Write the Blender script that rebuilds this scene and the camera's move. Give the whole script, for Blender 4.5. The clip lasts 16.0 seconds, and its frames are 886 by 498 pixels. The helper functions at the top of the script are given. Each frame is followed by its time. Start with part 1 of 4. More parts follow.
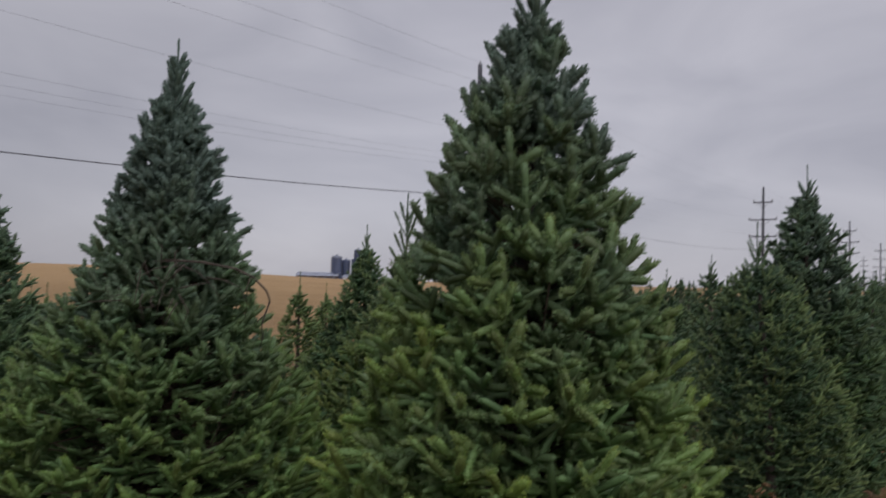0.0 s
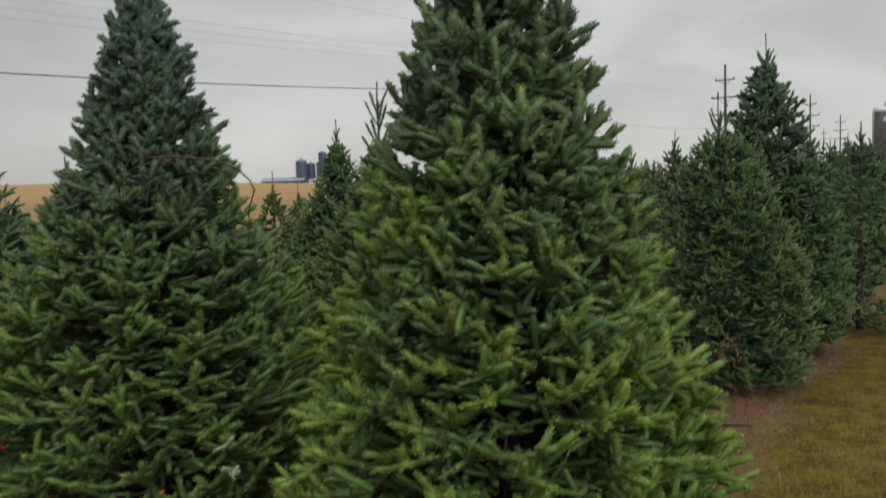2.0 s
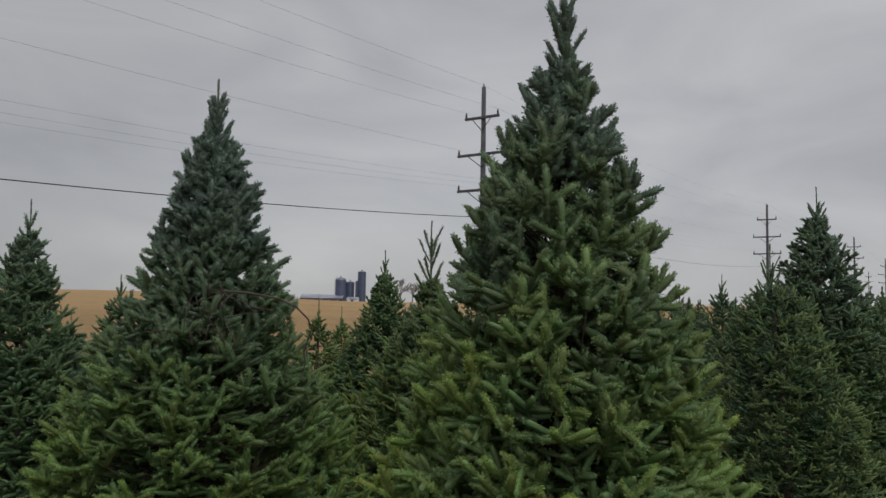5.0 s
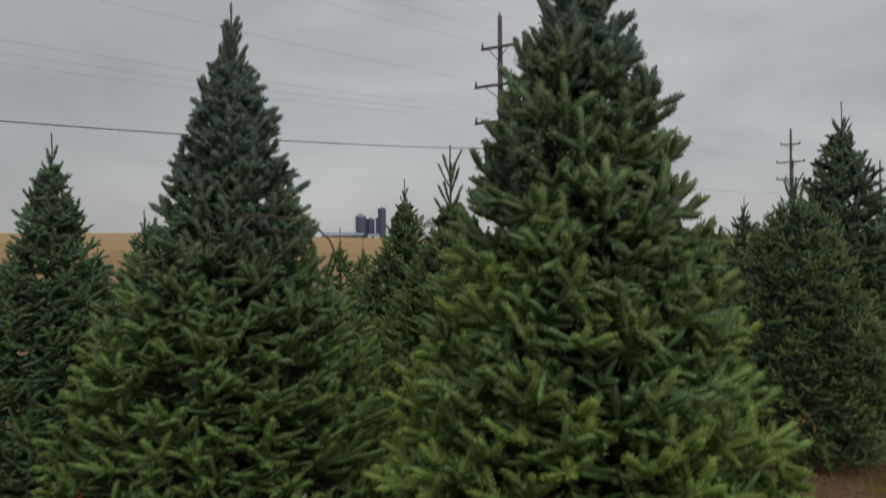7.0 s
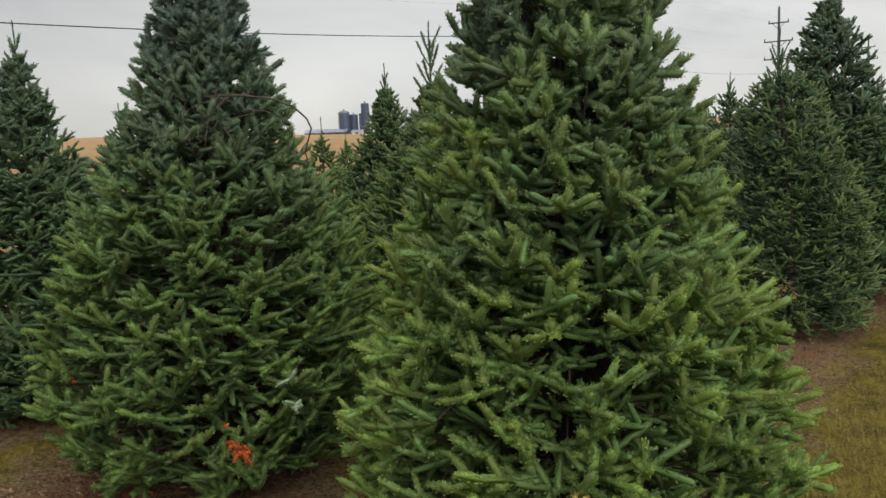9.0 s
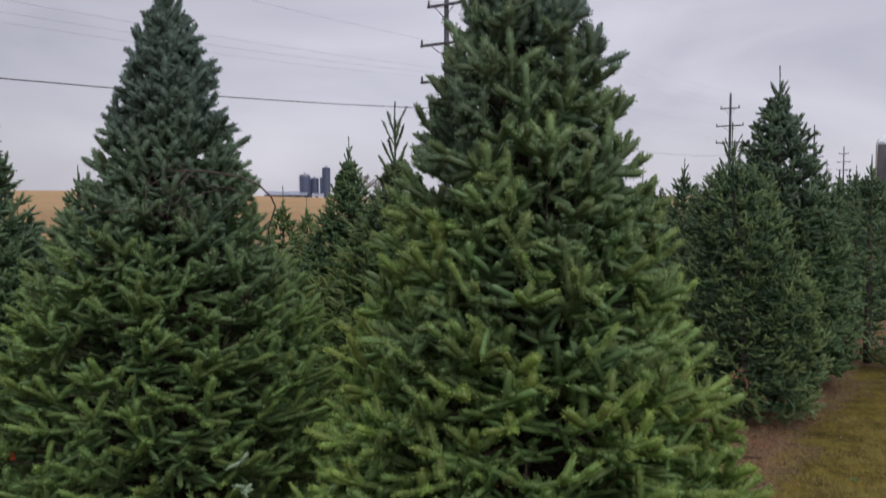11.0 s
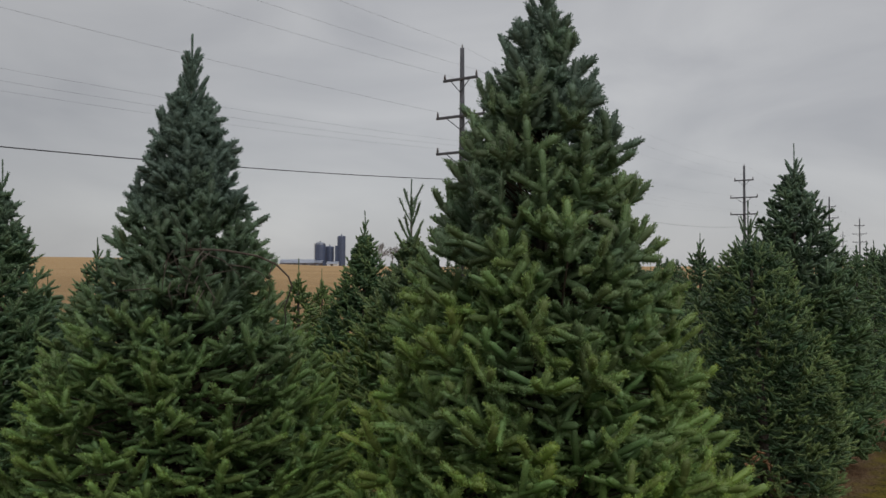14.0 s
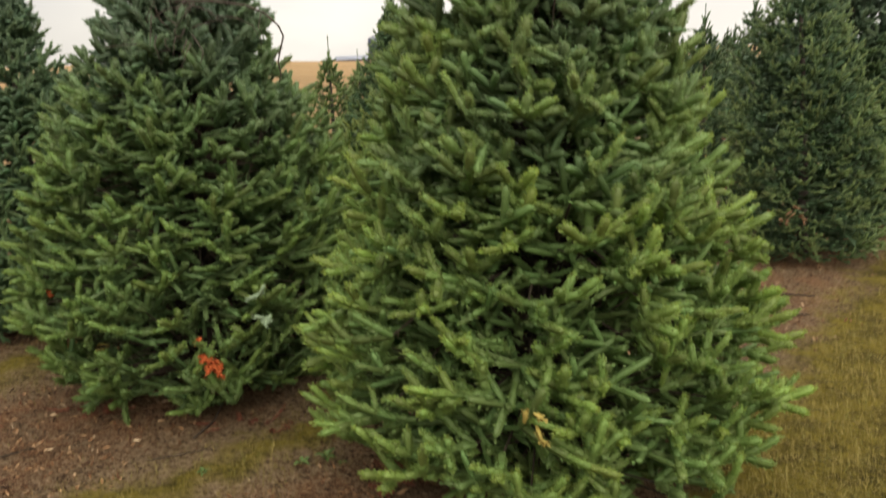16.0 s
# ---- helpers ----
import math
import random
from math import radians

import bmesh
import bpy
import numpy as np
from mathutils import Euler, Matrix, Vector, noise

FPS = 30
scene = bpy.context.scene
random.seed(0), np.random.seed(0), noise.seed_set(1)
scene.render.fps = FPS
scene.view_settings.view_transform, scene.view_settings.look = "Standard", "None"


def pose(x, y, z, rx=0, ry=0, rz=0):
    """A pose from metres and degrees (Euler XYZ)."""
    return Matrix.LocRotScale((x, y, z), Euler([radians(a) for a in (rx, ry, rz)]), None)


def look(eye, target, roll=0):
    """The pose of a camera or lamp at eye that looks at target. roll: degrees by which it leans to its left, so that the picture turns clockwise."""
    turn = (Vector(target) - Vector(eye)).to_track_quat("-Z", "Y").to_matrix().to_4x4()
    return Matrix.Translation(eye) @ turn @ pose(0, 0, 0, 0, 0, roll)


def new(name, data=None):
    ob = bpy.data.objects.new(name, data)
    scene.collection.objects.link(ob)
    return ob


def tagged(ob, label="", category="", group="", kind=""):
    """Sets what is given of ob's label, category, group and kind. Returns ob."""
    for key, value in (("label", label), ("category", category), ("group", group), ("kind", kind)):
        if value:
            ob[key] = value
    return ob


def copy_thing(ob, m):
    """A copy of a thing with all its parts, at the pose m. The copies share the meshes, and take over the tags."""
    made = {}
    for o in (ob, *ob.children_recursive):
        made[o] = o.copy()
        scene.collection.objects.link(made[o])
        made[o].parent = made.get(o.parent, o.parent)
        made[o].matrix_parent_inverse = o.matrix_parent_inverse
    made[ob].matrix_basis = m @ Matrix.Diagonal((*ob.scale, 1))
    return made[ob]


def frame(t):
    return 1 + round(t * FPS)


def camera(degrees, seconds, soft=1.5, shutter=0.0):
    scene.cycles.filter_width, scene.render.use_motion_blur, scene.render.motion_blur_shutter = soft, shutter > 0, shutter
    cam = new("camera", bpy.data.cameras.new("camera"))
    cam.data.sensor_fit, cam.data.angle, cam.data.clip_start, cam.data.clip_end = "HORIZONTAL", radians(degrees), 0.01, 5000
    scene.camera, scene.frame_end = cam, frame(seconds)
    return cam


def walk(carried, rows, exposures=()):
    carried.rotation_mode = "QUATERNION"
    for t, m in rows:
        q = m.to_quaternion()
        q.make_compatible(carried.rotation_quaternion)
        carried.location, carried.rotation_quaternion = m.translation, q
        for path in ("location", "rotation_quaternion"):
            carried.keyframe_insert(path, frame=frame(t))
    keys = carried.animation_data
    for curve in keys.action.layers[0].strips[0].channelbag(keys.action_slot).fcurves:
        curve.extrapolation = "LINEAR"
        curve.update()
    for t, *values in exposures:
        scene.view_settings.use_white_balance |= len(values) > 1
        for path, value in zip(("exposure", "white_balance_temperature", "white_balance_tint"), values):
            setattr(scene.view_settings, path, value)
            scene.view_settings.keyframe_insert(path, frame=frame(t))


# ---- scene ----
cam = camera(57.1, 16.0, 1.52, 0.45)
PATH = [
    (0, (0.218, 1.009, 1.692), (0.079, 3.002, 1.78), 1.5),
    (0.5, (0.213, 0.969, 1.697), (0.169, 2.961, 1.877), 2.9),
    (1, (0.26, 1.006, 1.66), (0.135, 2.998, 1.789), 2.7),
    (1.5, (0.265, 0.961, 1.62), (0.114, 2.955, 1.588), 1.3),
    (2, (0.184, 0.851, 1.617), (0.122, 2.844, 1.452), -2.0),
    (2.5, (0.131, 0.815, 1.576), (0.029, 2.791, 1.282), -2.2),
    (3, (0.123, 0.818, 1.58), (-0.003, 2.793, 1.293), -2.3),
    (3.5, (0.126, 0.842, 1.675), (0.03, 2.839, 1.632), -1.7),
    (4, (0.109, 0.842, 1.712), (0.003, 2.837, 1.818), -0.4),
    (6.5, (0.101, 0.831, 1.716), (-0.071, 2.818, 1.864), 0.8),
    (7, (0.103, 0.832, 1.645), (-0.094, 2.822, 1.624), -0.6),
    (7.5, (0.11, 0.831, 1.616), (-0.091, 2.818, 1.502), -1.8),
    (8, (0.115, 0.85, 1.589), (-0.082, 2.829, 1.376), -2.1),
    (8.5, (0.118, 0.859, 1.577), (-0.067, 2.835, 1.326), -2.6),
    (8.7, (0.12, 0.862, 1.562), (-0.06, 2.834, 1.282), -2.6),
    (10.8, (0.112, 0.855, 1.617), (0.039, 2.846, 1.443), -0.8),
    (11, (0.106, 0.853, 1.633), (0.043, 2.848, 1.514), -0.2),
    (11.5, (0.103, 0.852, 1.657), (0.035, 2.851, 1.62), 0.1),
    (12, (0.105, 0.852, 1.676), (0.013, 2.85, 1.713), 0.3),
    (12.5, (0.105, 0.83, 1.676), (0.014, 2.828, 1.705), 0.3),
    (13, (0.103, 0.841, 1.689), (-0.001, 2.837, 1.759), 0.3),
    (13.5, (0.094, 0.856, 1.692), (-0.007, 2.852, 1.77), 0.3),
    (14, (0.098, 0.854, 1.682), (0.0, 2.851, 1.732), 0.2),
    (14.5, (0.098, 0.855, 1.68), (-0.007, 2.852, 1.709), 0.2),
    (15, (0.117, 0.848, 1.629), (-0.012, 2.842, 1.54), -0.4),
    (15.5, (0.181, 0.88, 1.539), (0.012, 2.858, 1.292), -1.6),
    (16, (0.325, 0.973, 1.48), (0.078, 2.907, 1.033), -2.4),
]
EXPOSURES = [(0.0, -0.08, 6200, 19), (0.5, -0.13, 6250, 17), (1.2, -0.05, 6450, 12), (2.5, 0.54, 6850, 7), (3.0, 0.75, 6800, 7), (3.5, 0.32, 6600, 10), (4.2, -0.1, 6450, 11),
             (7.0, -0.09, 6500, 9), (8.5, 0.56, 6800, 7), (10.8, 0.36, 6150, 21), (11.5, 0.12, 6200, 17), (12.5, 0.01, 6350, 14), (13.5, -0.03, 6450, 12), (14.5, -0.05, 6500, 10), (15.3, 0.2, 6600, 10), (16.0, 0.98, 7300, 11)]
walk(cam, [(t, look(e, a, r)) for t, e, a, r in PATH], EXPOSURES)

# ---- world, sun, exposure ----
SUN_ELEV, SUN_AZ = radians(38), radians(155)
world = bpy.data.worlds.new("overcast_sky")
scene.world = world
world.use_nodes = True
wn, wl = world.node_tree.nodes, world.node_tree.links
wn.clear()
w_out, w_bg = wn.new("ShaderNodeOutputWorld"), wn.new("ShaderNodeBackground")
w_sky = wn.new("ShaderNodeTexSky")
w_sky.sky_type, w_sky.sun_disc = "NISHITA", False
w_sky.sun_elevation, w_sky.sun_rotation = SUN_ELEV, SUN_AZ
w_co, w_map = wn.new("ShaderNodeTexCoord"), wn.new("ShaderNodeMapping")
w_map.inputs["Scale"].default_value = (1.0, 1.0, 3.2)
w_noise, w_ramp = wn.new("ShaderNodeTexNoise"), wn.new("ShaderNodeValToRGB")
w_noise.inputs["Scale"].default_value = 2.6
w_noise.inputs["Detail"].default_value = 5.0
w_noise.inputs["Roughness"].default_value = 0.48
w_noise.inputs["Distortion"].default_value = 0.6
w_ramp.color_ramp.elements[0].position, w_ramp.color_ramp.elements[0].color = 0.30, (0.40, 0.405, 0.422, 1)
w_ramp.color_ramp.elements[1].position, w_ramp.color_ramp.elements[1].color = 0.72, (0.575, 0.578, 0.58, 1)
w_scale, w_mix = wn.new("ShaderNodeMix"), wn.new("ShaderNodeMix")
for node in (w_scale, w_mix):
    node.data_type = "RGBA"
w_scale.blend_type = "MULTIPLY"
w_scale.inputs["Factor"].default_value = 1.0
w_scale.inputs["B"].default_value = (0.07, 0.07, 0.07, 1)
w_mix.inputs["Factor"].default_value = 0.9
wl.new(w_co.outputs["Generated"], w_map.inputs["Vector"])
wl.new(w_map.outputs["Vector"], w_noise.inputs["Vector"])
wl.new(w_noise.outputs["Fac"], w_ramp.inputs["Fac"])
wl.new(w_sky.outputs["Color"], w_scale.inputs["A"])
wl.new(w_scale.outputs["Result"], w_mix.inputs["A"])
wl.new(w_ramp.outputs["Color"], w_mix.inputs["B"])
wl.new(w_mix.outputs["Result"], w_bg.inputs["Color"])
# an overcast sky is brightest overhead
w_sep, w_up = wn.new("ShaderNodeSeparateXYZ"), wn.new("ShaderNodeMapRange")
w_up.interpolation_type = "SMOOTHSTEP"
w_up.inputs["From Min"].default_value, w_up.inputs["From Max"].default_value = 0.40, 1.0
w_up.inputs["To Min"].default_value, w_up.inputs["To Max"].default_value = 1.0, 3.0
wl.new(w_co.outputs["Generated"], w_sep.inputs["Vector"])
wl.new(w_sep.outputs["Z"], w_up.inputs["Value"])
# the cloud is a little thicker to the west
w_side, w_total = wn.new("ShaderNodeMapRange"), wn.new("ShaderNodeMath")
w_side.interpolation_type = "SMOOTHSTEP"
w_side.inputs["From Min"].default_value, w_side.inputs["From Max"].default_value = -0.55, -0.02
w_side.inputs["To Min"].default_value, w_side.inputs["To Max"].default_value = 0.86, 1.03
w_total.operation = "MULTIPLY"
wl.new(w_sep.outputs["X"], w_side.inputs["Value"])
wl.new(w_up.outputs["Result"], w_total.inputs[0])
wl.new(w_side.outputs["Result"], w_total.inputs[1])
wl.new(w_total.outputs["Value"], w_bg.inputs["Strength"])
wl.new(w_bg.outputs["Background"], w_out.inputs["Surface"])

sun_data = bpy.data.lights.new("sun", "SUN")
sun_data.energy, sun_data.angle, sun_data.color = 1.25, radians(45), (1.0, 0.97, 0.93)
sun = new("sun", sun_data)
sun_way = Vector((math.sin(SUN_AZ) * math.cos(SUN_ELEV), math.cos(SUN_AZ) * math.cos(SUN_ELEV), math.sin(SUN_ELEV)))
sun.matrix_world = look(sun_way * 50, (0, 0, 0))


# ---- materials ----
def material(name, roughness=0.8, specular=0.3, metallic=0.0):
    m = bpy.data.materials.new(name)
    m.use_nodes = True
    nodes, links = m.node_tree.nodes, m.node_tree.links
    b = nodes["Principled BSDF"]
    b.inputs["Roughness"].default_value = roughness
    b.inputs["Specular IOR Level"].default_value = specular
    b.inputs["Metallic"].default_value = metallic
    return m, nodes, links, b


def ramp_node(nodes, stops):
    r = nodes.new("ShaderNodeValToRGB")
    els = r.color_ramp.elements
    while len(els) < len(stops):
        els.new(0.5)
    for e, (p, c) in zip(els, stops):
        e.position, e.color = p, (*c, 1)
    return r


def noise_node(nodes, links, scale, detail=4, rough=0.55, vec=None):
    n = nodes.new("ShaderNodeTexNoise")
    n.inputs["Scale"].default_value = scale
    n.inputs["Detail"].default_value = detail
    n.inputs["Roughness"].default_value = rough
    if vec is None:
        vec = nodes.new("ShaderNodeNewGeometry").outputs["Position"]
    links.new(vec, n.inputs["Vector"])
    return n.outputs["Fac"]


def mix_node(nodes, links, fac, a, b, blend="MIX"):
    n = nodes.new("ShaderNodeMix")
    n.data_type, n.blend_type = "RGBA", blend
    for key, v in (("Factor", fac), ("A", a), ("B", b)):
        if isinstance(v, (int, float)):
            n.inputs[key].default_value = v
        elif isinstance(v, tuple):
            n.inputs[key].default_value = (*v, 1)
        else:
            links.new(v, n.inputs[key])
    return n.outputs["Result"]


def math_node(nodes, links, op, *vals, clamp=False):
    n = nodes.new("ShaderNodeMath")
    n.operation, n.use_clamp = op, clamp
    for i, v in enumerate(vals):
        if isinstance(v, (int, float)):
            n.inputs[i].default_value = v
        else:
            links.new(v, n.inputs[i])
    return n.outputs["Value"]


def bump_node(nodes, links, height, strength, distance):
    n = nodes.new("ShaderNodeBump")
    n.inputs["Strength"].default_value = strength
    n.inputs["Distance"].default_value = distance
    links.new(height, n.inputs["Height"])
    return n.outputs["Normal"]


def plain(name, colour, colour2, scale, roughness=0.8, specular=0.3, metallic=0.0, bump=0.3, size=0.01):
    """A material that varies between two colours at two scales, with fine relief."""
    m, nodes, links, b = material(name, roughness, specular, metallic)
    co = nodes.new("ShaderNodeTexCoord").outputs["Object"]
    f1 = noise_node(nodes, links, scale, 5, 0.6, co)
    f2 = noise_node(nodes, links, scale * 7, 4, 0.6, co)
    f = math_node(nodes, links, "ADD", math_node(nodes, links, "MULTIPLY", f1, 0.65), math_node(nodes, links, "MULTIPLY", f2, 0.35))
    r = ramp_node(nodes, [(0.35, colour), (0.65, colour2)])
    links.new(f, r.inputs["Fac"])
    links.new(r.outputs["Color"], b.inputs["Base Color"])
    links.new(bump_node(nodes, links, f2, bump, size), b.inputs["Normal"])
    return m


def needles_material(name, old, fresh, top, top_z, blue=(0.07, 0.13, 0.115)):
    """Fir needles: older dark ones, fresh ones at the shoots' tips, bluer towards the top of the tree from wax and
    painted-in haze.
    """
    m, nodes, links, b = material(name, 0.5, 0.35)
    tone = nodes.new("ShaderNodeAttribute")
    tone.attribute_name = "tone"
    tone = tone.outputs["Fac"]
    geo = nodes.new("ShaderNodeNewGeometry")
    rnd = geo.outputs["Random Per Island"]
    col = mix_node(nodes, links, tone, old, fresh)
    sep = nodes.new("ShaderNodeSeparateXYZ")
    links.new(geo.outputs["Position"], sep.inputs["Vector"])
    patch = noise_node(nodes, links, 2.3, 2, 0.5, geo.outputs["Position"])
    wax_haze = math_node(nodes, links, "ADD", math_node(nodes, links, "MULTIPLY", sep.outputs["Z"], 1.0 / top_z),
                    math_node(nodes, links, "MULTIPLY", math_node(nodes, links, "SUBTRACT", patch, 0.5), 0.7))
    wax_haze = math_node(nodes, links, "MULTIPLY", math_node(nodes, links, "SUBTRACT", wax_haze, 0.42, clamp=True), top, clamp=True)
    col = mix_node(nodes, links, wax_haze, col, blue)
    hsv = nodes.new("ShaderNodeHueSaturation")
    links.new(math_node(nodes, links, "ADD", math_node(nodes, links, "MULTIPLY", rnd, 0.035), 0.482), hsv.inputs["Hue"])
    speck = noise_node(nodes, links, 260.0, 2, 0.6, geo.outputs["Position"])
    value = math_node(nodes, links, "MULTIPLY", math_node(nodes, links, "ADD", math_node(nodes, links, "MULTIPLY", rnd, 0.45), 0.72),
                      math_node(nodes, links, "ADD", math_node(nodes, links, "MULTIPLY", speck, 1.3), 0.4))
    links.new(value, hsv.inputs["Value"])
    links.new(col, hsv.inputs["Color"])
    links.new(hsv.outputs["Color"], b.inputs["Base Color"])
    tr = nodes.new("ShaderNodeBsdfTranslucent")
    links.new(hsv.outputs["Color"], tr.inputs["Color"])
    mixer = nodes.new("ShaderNodeMixShader")
    mixer.inputs["Fac"].default_value = 0.5
    links.new(b.outputs["BSDF"], mixer.inputs[1])
    links.new(tr.outputs["BSDF"], mixer.inputs[2])
    links.new(mixer.outputs["Shader"], nodes["Material Output"].inputs["Surface"])
    return m


MAT_FIR = needles_material("fir_needles", (0.17, 0.27, 0.092), (0.34, 0.445, 0.10), 1.7, 2.45, (0.145, 0.205, 0.155))
MAT_FIR_L = needles_material("fir_needles_blue_green", (0.135, 0.22, 0.083), (0.255, 0.365, 0.092), 2.0, 2.35, (0.15, 0.212, 0.168))
MAT_FIR_G = needles_material("fir_needles_grey_green", (0.097, 0.168, 0.08), (0.22, 0.315, 0.125), 1.1, 2.4, (0.15, 0.205, 0.172))
MAT_FIR_B = needles_material("fir_needles_darker", (0.085, 0.155, 0.068), (0.29, 0.38, 0.13), 0.7, 2.2, (0.078, 0.135, 0.10))
MAT_FIR_Y = needles_material("fir_needles_yellowish", (0.10, 0.17, 0.058), (0.30, 0.36, 0.10), 1.7, 2.4, (0.12, 0.165, 0.125))
MAT_FIR_Y2 = needles_material("fir_needles_young", (0.10, 0.165, 0.06), (0.28, 0.35, 0.11), 0.4, 2.6)
MAT_FIR_D = needles_material("fir_needles_olive", (0.078, 0.14, 0.068), (0.31, 0.40, 0.155), 0.9, 2.3, (0.075, 0.13, 0.095))
MAT_FAR = needles_material("fir_needles_far", (0.060, 0.108, 0.050), (0.17, 0.235, 0.095), 0.6, 2.4, (0.06, 0.11, 0.085))
MAT_BARK = plain("fir_bark", (0.045, 0.037, 0.03), (0.10, 0.083, 0.068), 18, 0.9, 0.2, bump=0.6)
MAT_TWIG = plain("twig_bark", (0.045, 0.034, 0.024), (0.095, 0.072, 0.05), 40, 0.85, 0.2)
MAT_STICK = plain("dark_fallen_wood", (0.02, 0.014, 0.009), (0.06, 0.042, 0.028), 30, 0.9, 0.2)
MAT_RED = plain("rust_red_dead_needles", (0.11, 0.032, 0.018), (0.23, 0.07, 0.038), 30, 0.85, 0.2)
MAT_DEADWOOD = plain("dead_twig", (0.035, 0.027, 0.022), (0.10, 0.078, 0.062), 30, 0.9, 0.2)
MAT_ORANGE = plain("dead_orange_needles", (0.34, 0.07, 0.022), (0.52, 0.13, 0.04), 30, 0.8, 0.2)
MAT_BROWN = plain("brown_dead_needles", (0.13, 0.07, 0.035), (0.24, 0.14, 0.075), 30, 0.85, 0.2)
MAT_YELLOW = plain("yellowed_needles", (0.26, 0.20, 0.05), (0.40, 0.31, 0.09), 30, 0.8, 0.2)
MAT_PALE = plain("pale_dry_leaf", (0.16, 0.225, 0.135), (0.24, 0.32, 0.20), 30, 0.7, 0.3)
# the pole wood's grey has some bluish air haze mixed in
MAT_POLE = plain("weathered_pole_wood", (0.048, 0.05, 0.058), (0.09, 0.09, 0.098), 3, 0.9, 0.2)
MAT_INSUL = plain("dark_insulator", (0.03, 0.022, 0.02), (0.06, 0.045, 0.04), 20, 0.3, 0.5)
MAT_WIRE = plain("weathered_wire", (0.10, 0.10, 0.11), (0.16, 0.16, 0.17), 2, 0.5, 0.4, 0.6)
MAT_CABLE = plain("black_cable", (0.012, 0.012, 0.014), (0.022, 0.022, 0.025), 2, 0.6, 0.3)
# both silo blues are lightened in colour to stand for distance haze
MAT_SILO_BLUE = plain("blue_enamelled_steel", (0.05, 0.07, 0.125), (0.075, 0.095, 0.16), 0.35, 0.45, 0.5)
MAT_SILO_DARK = plain("dark_blue_steel", (0.045, 0.06, 0.105), (0.06, 0.08, 0.135), 0.3, 0.5, 0.5)
MAT_SILO_GREY = plain("stained_concrete_staves", (0.105, 0.112, 0.13), (0.165, 0.172, 0.19), 0.4, 0.9, 0.2)
MAT_DOME = plain("galvanised_dome", (0.42, 0.44, 0.47), (0.62, 0.64, 0.66), 0.6, 0.35, 0.5, 0.6)
MAT_SILO_DOME = plain("grey_steel_dome", (0.10, 0.115, 0.15), (0.17, 0.185, 0.22), 0.6, 0.45, 0.5, 0.4)
MAT_ROOF = plain("pale_metal_roof", (0.36, 0.39, 0.46), (0.50, 0.53, 0.60), 0.2, 0.45, 0.5, 0.3)
MAT_BARNWALL = plain("weathered_barn_boards", (0.05, 0.045, 0.05), (0.12, 0.10, 0.10), 0.5, 0.9, 0.2)
MAT_WHITEWALL = plain("white_painted_boards", (0.5, 0.5, 0.5), (0.68, 0.68, 0.68), 0.5, 0.8, 0.3)
MAT_BARE = plain("bare_grey_branches", (0.13, 0.12, 0.115), (0.24, 0.225, 0.21), 1.0, 0.9, 0.2)

ROW_U, ROW_N = Vector((0.53, 0.848)), Vector((0.848, -0.53))   # along the rows, and across them to the right
ROWS = (-1.85, -3.52, -5.35, -7.2, -9.05)


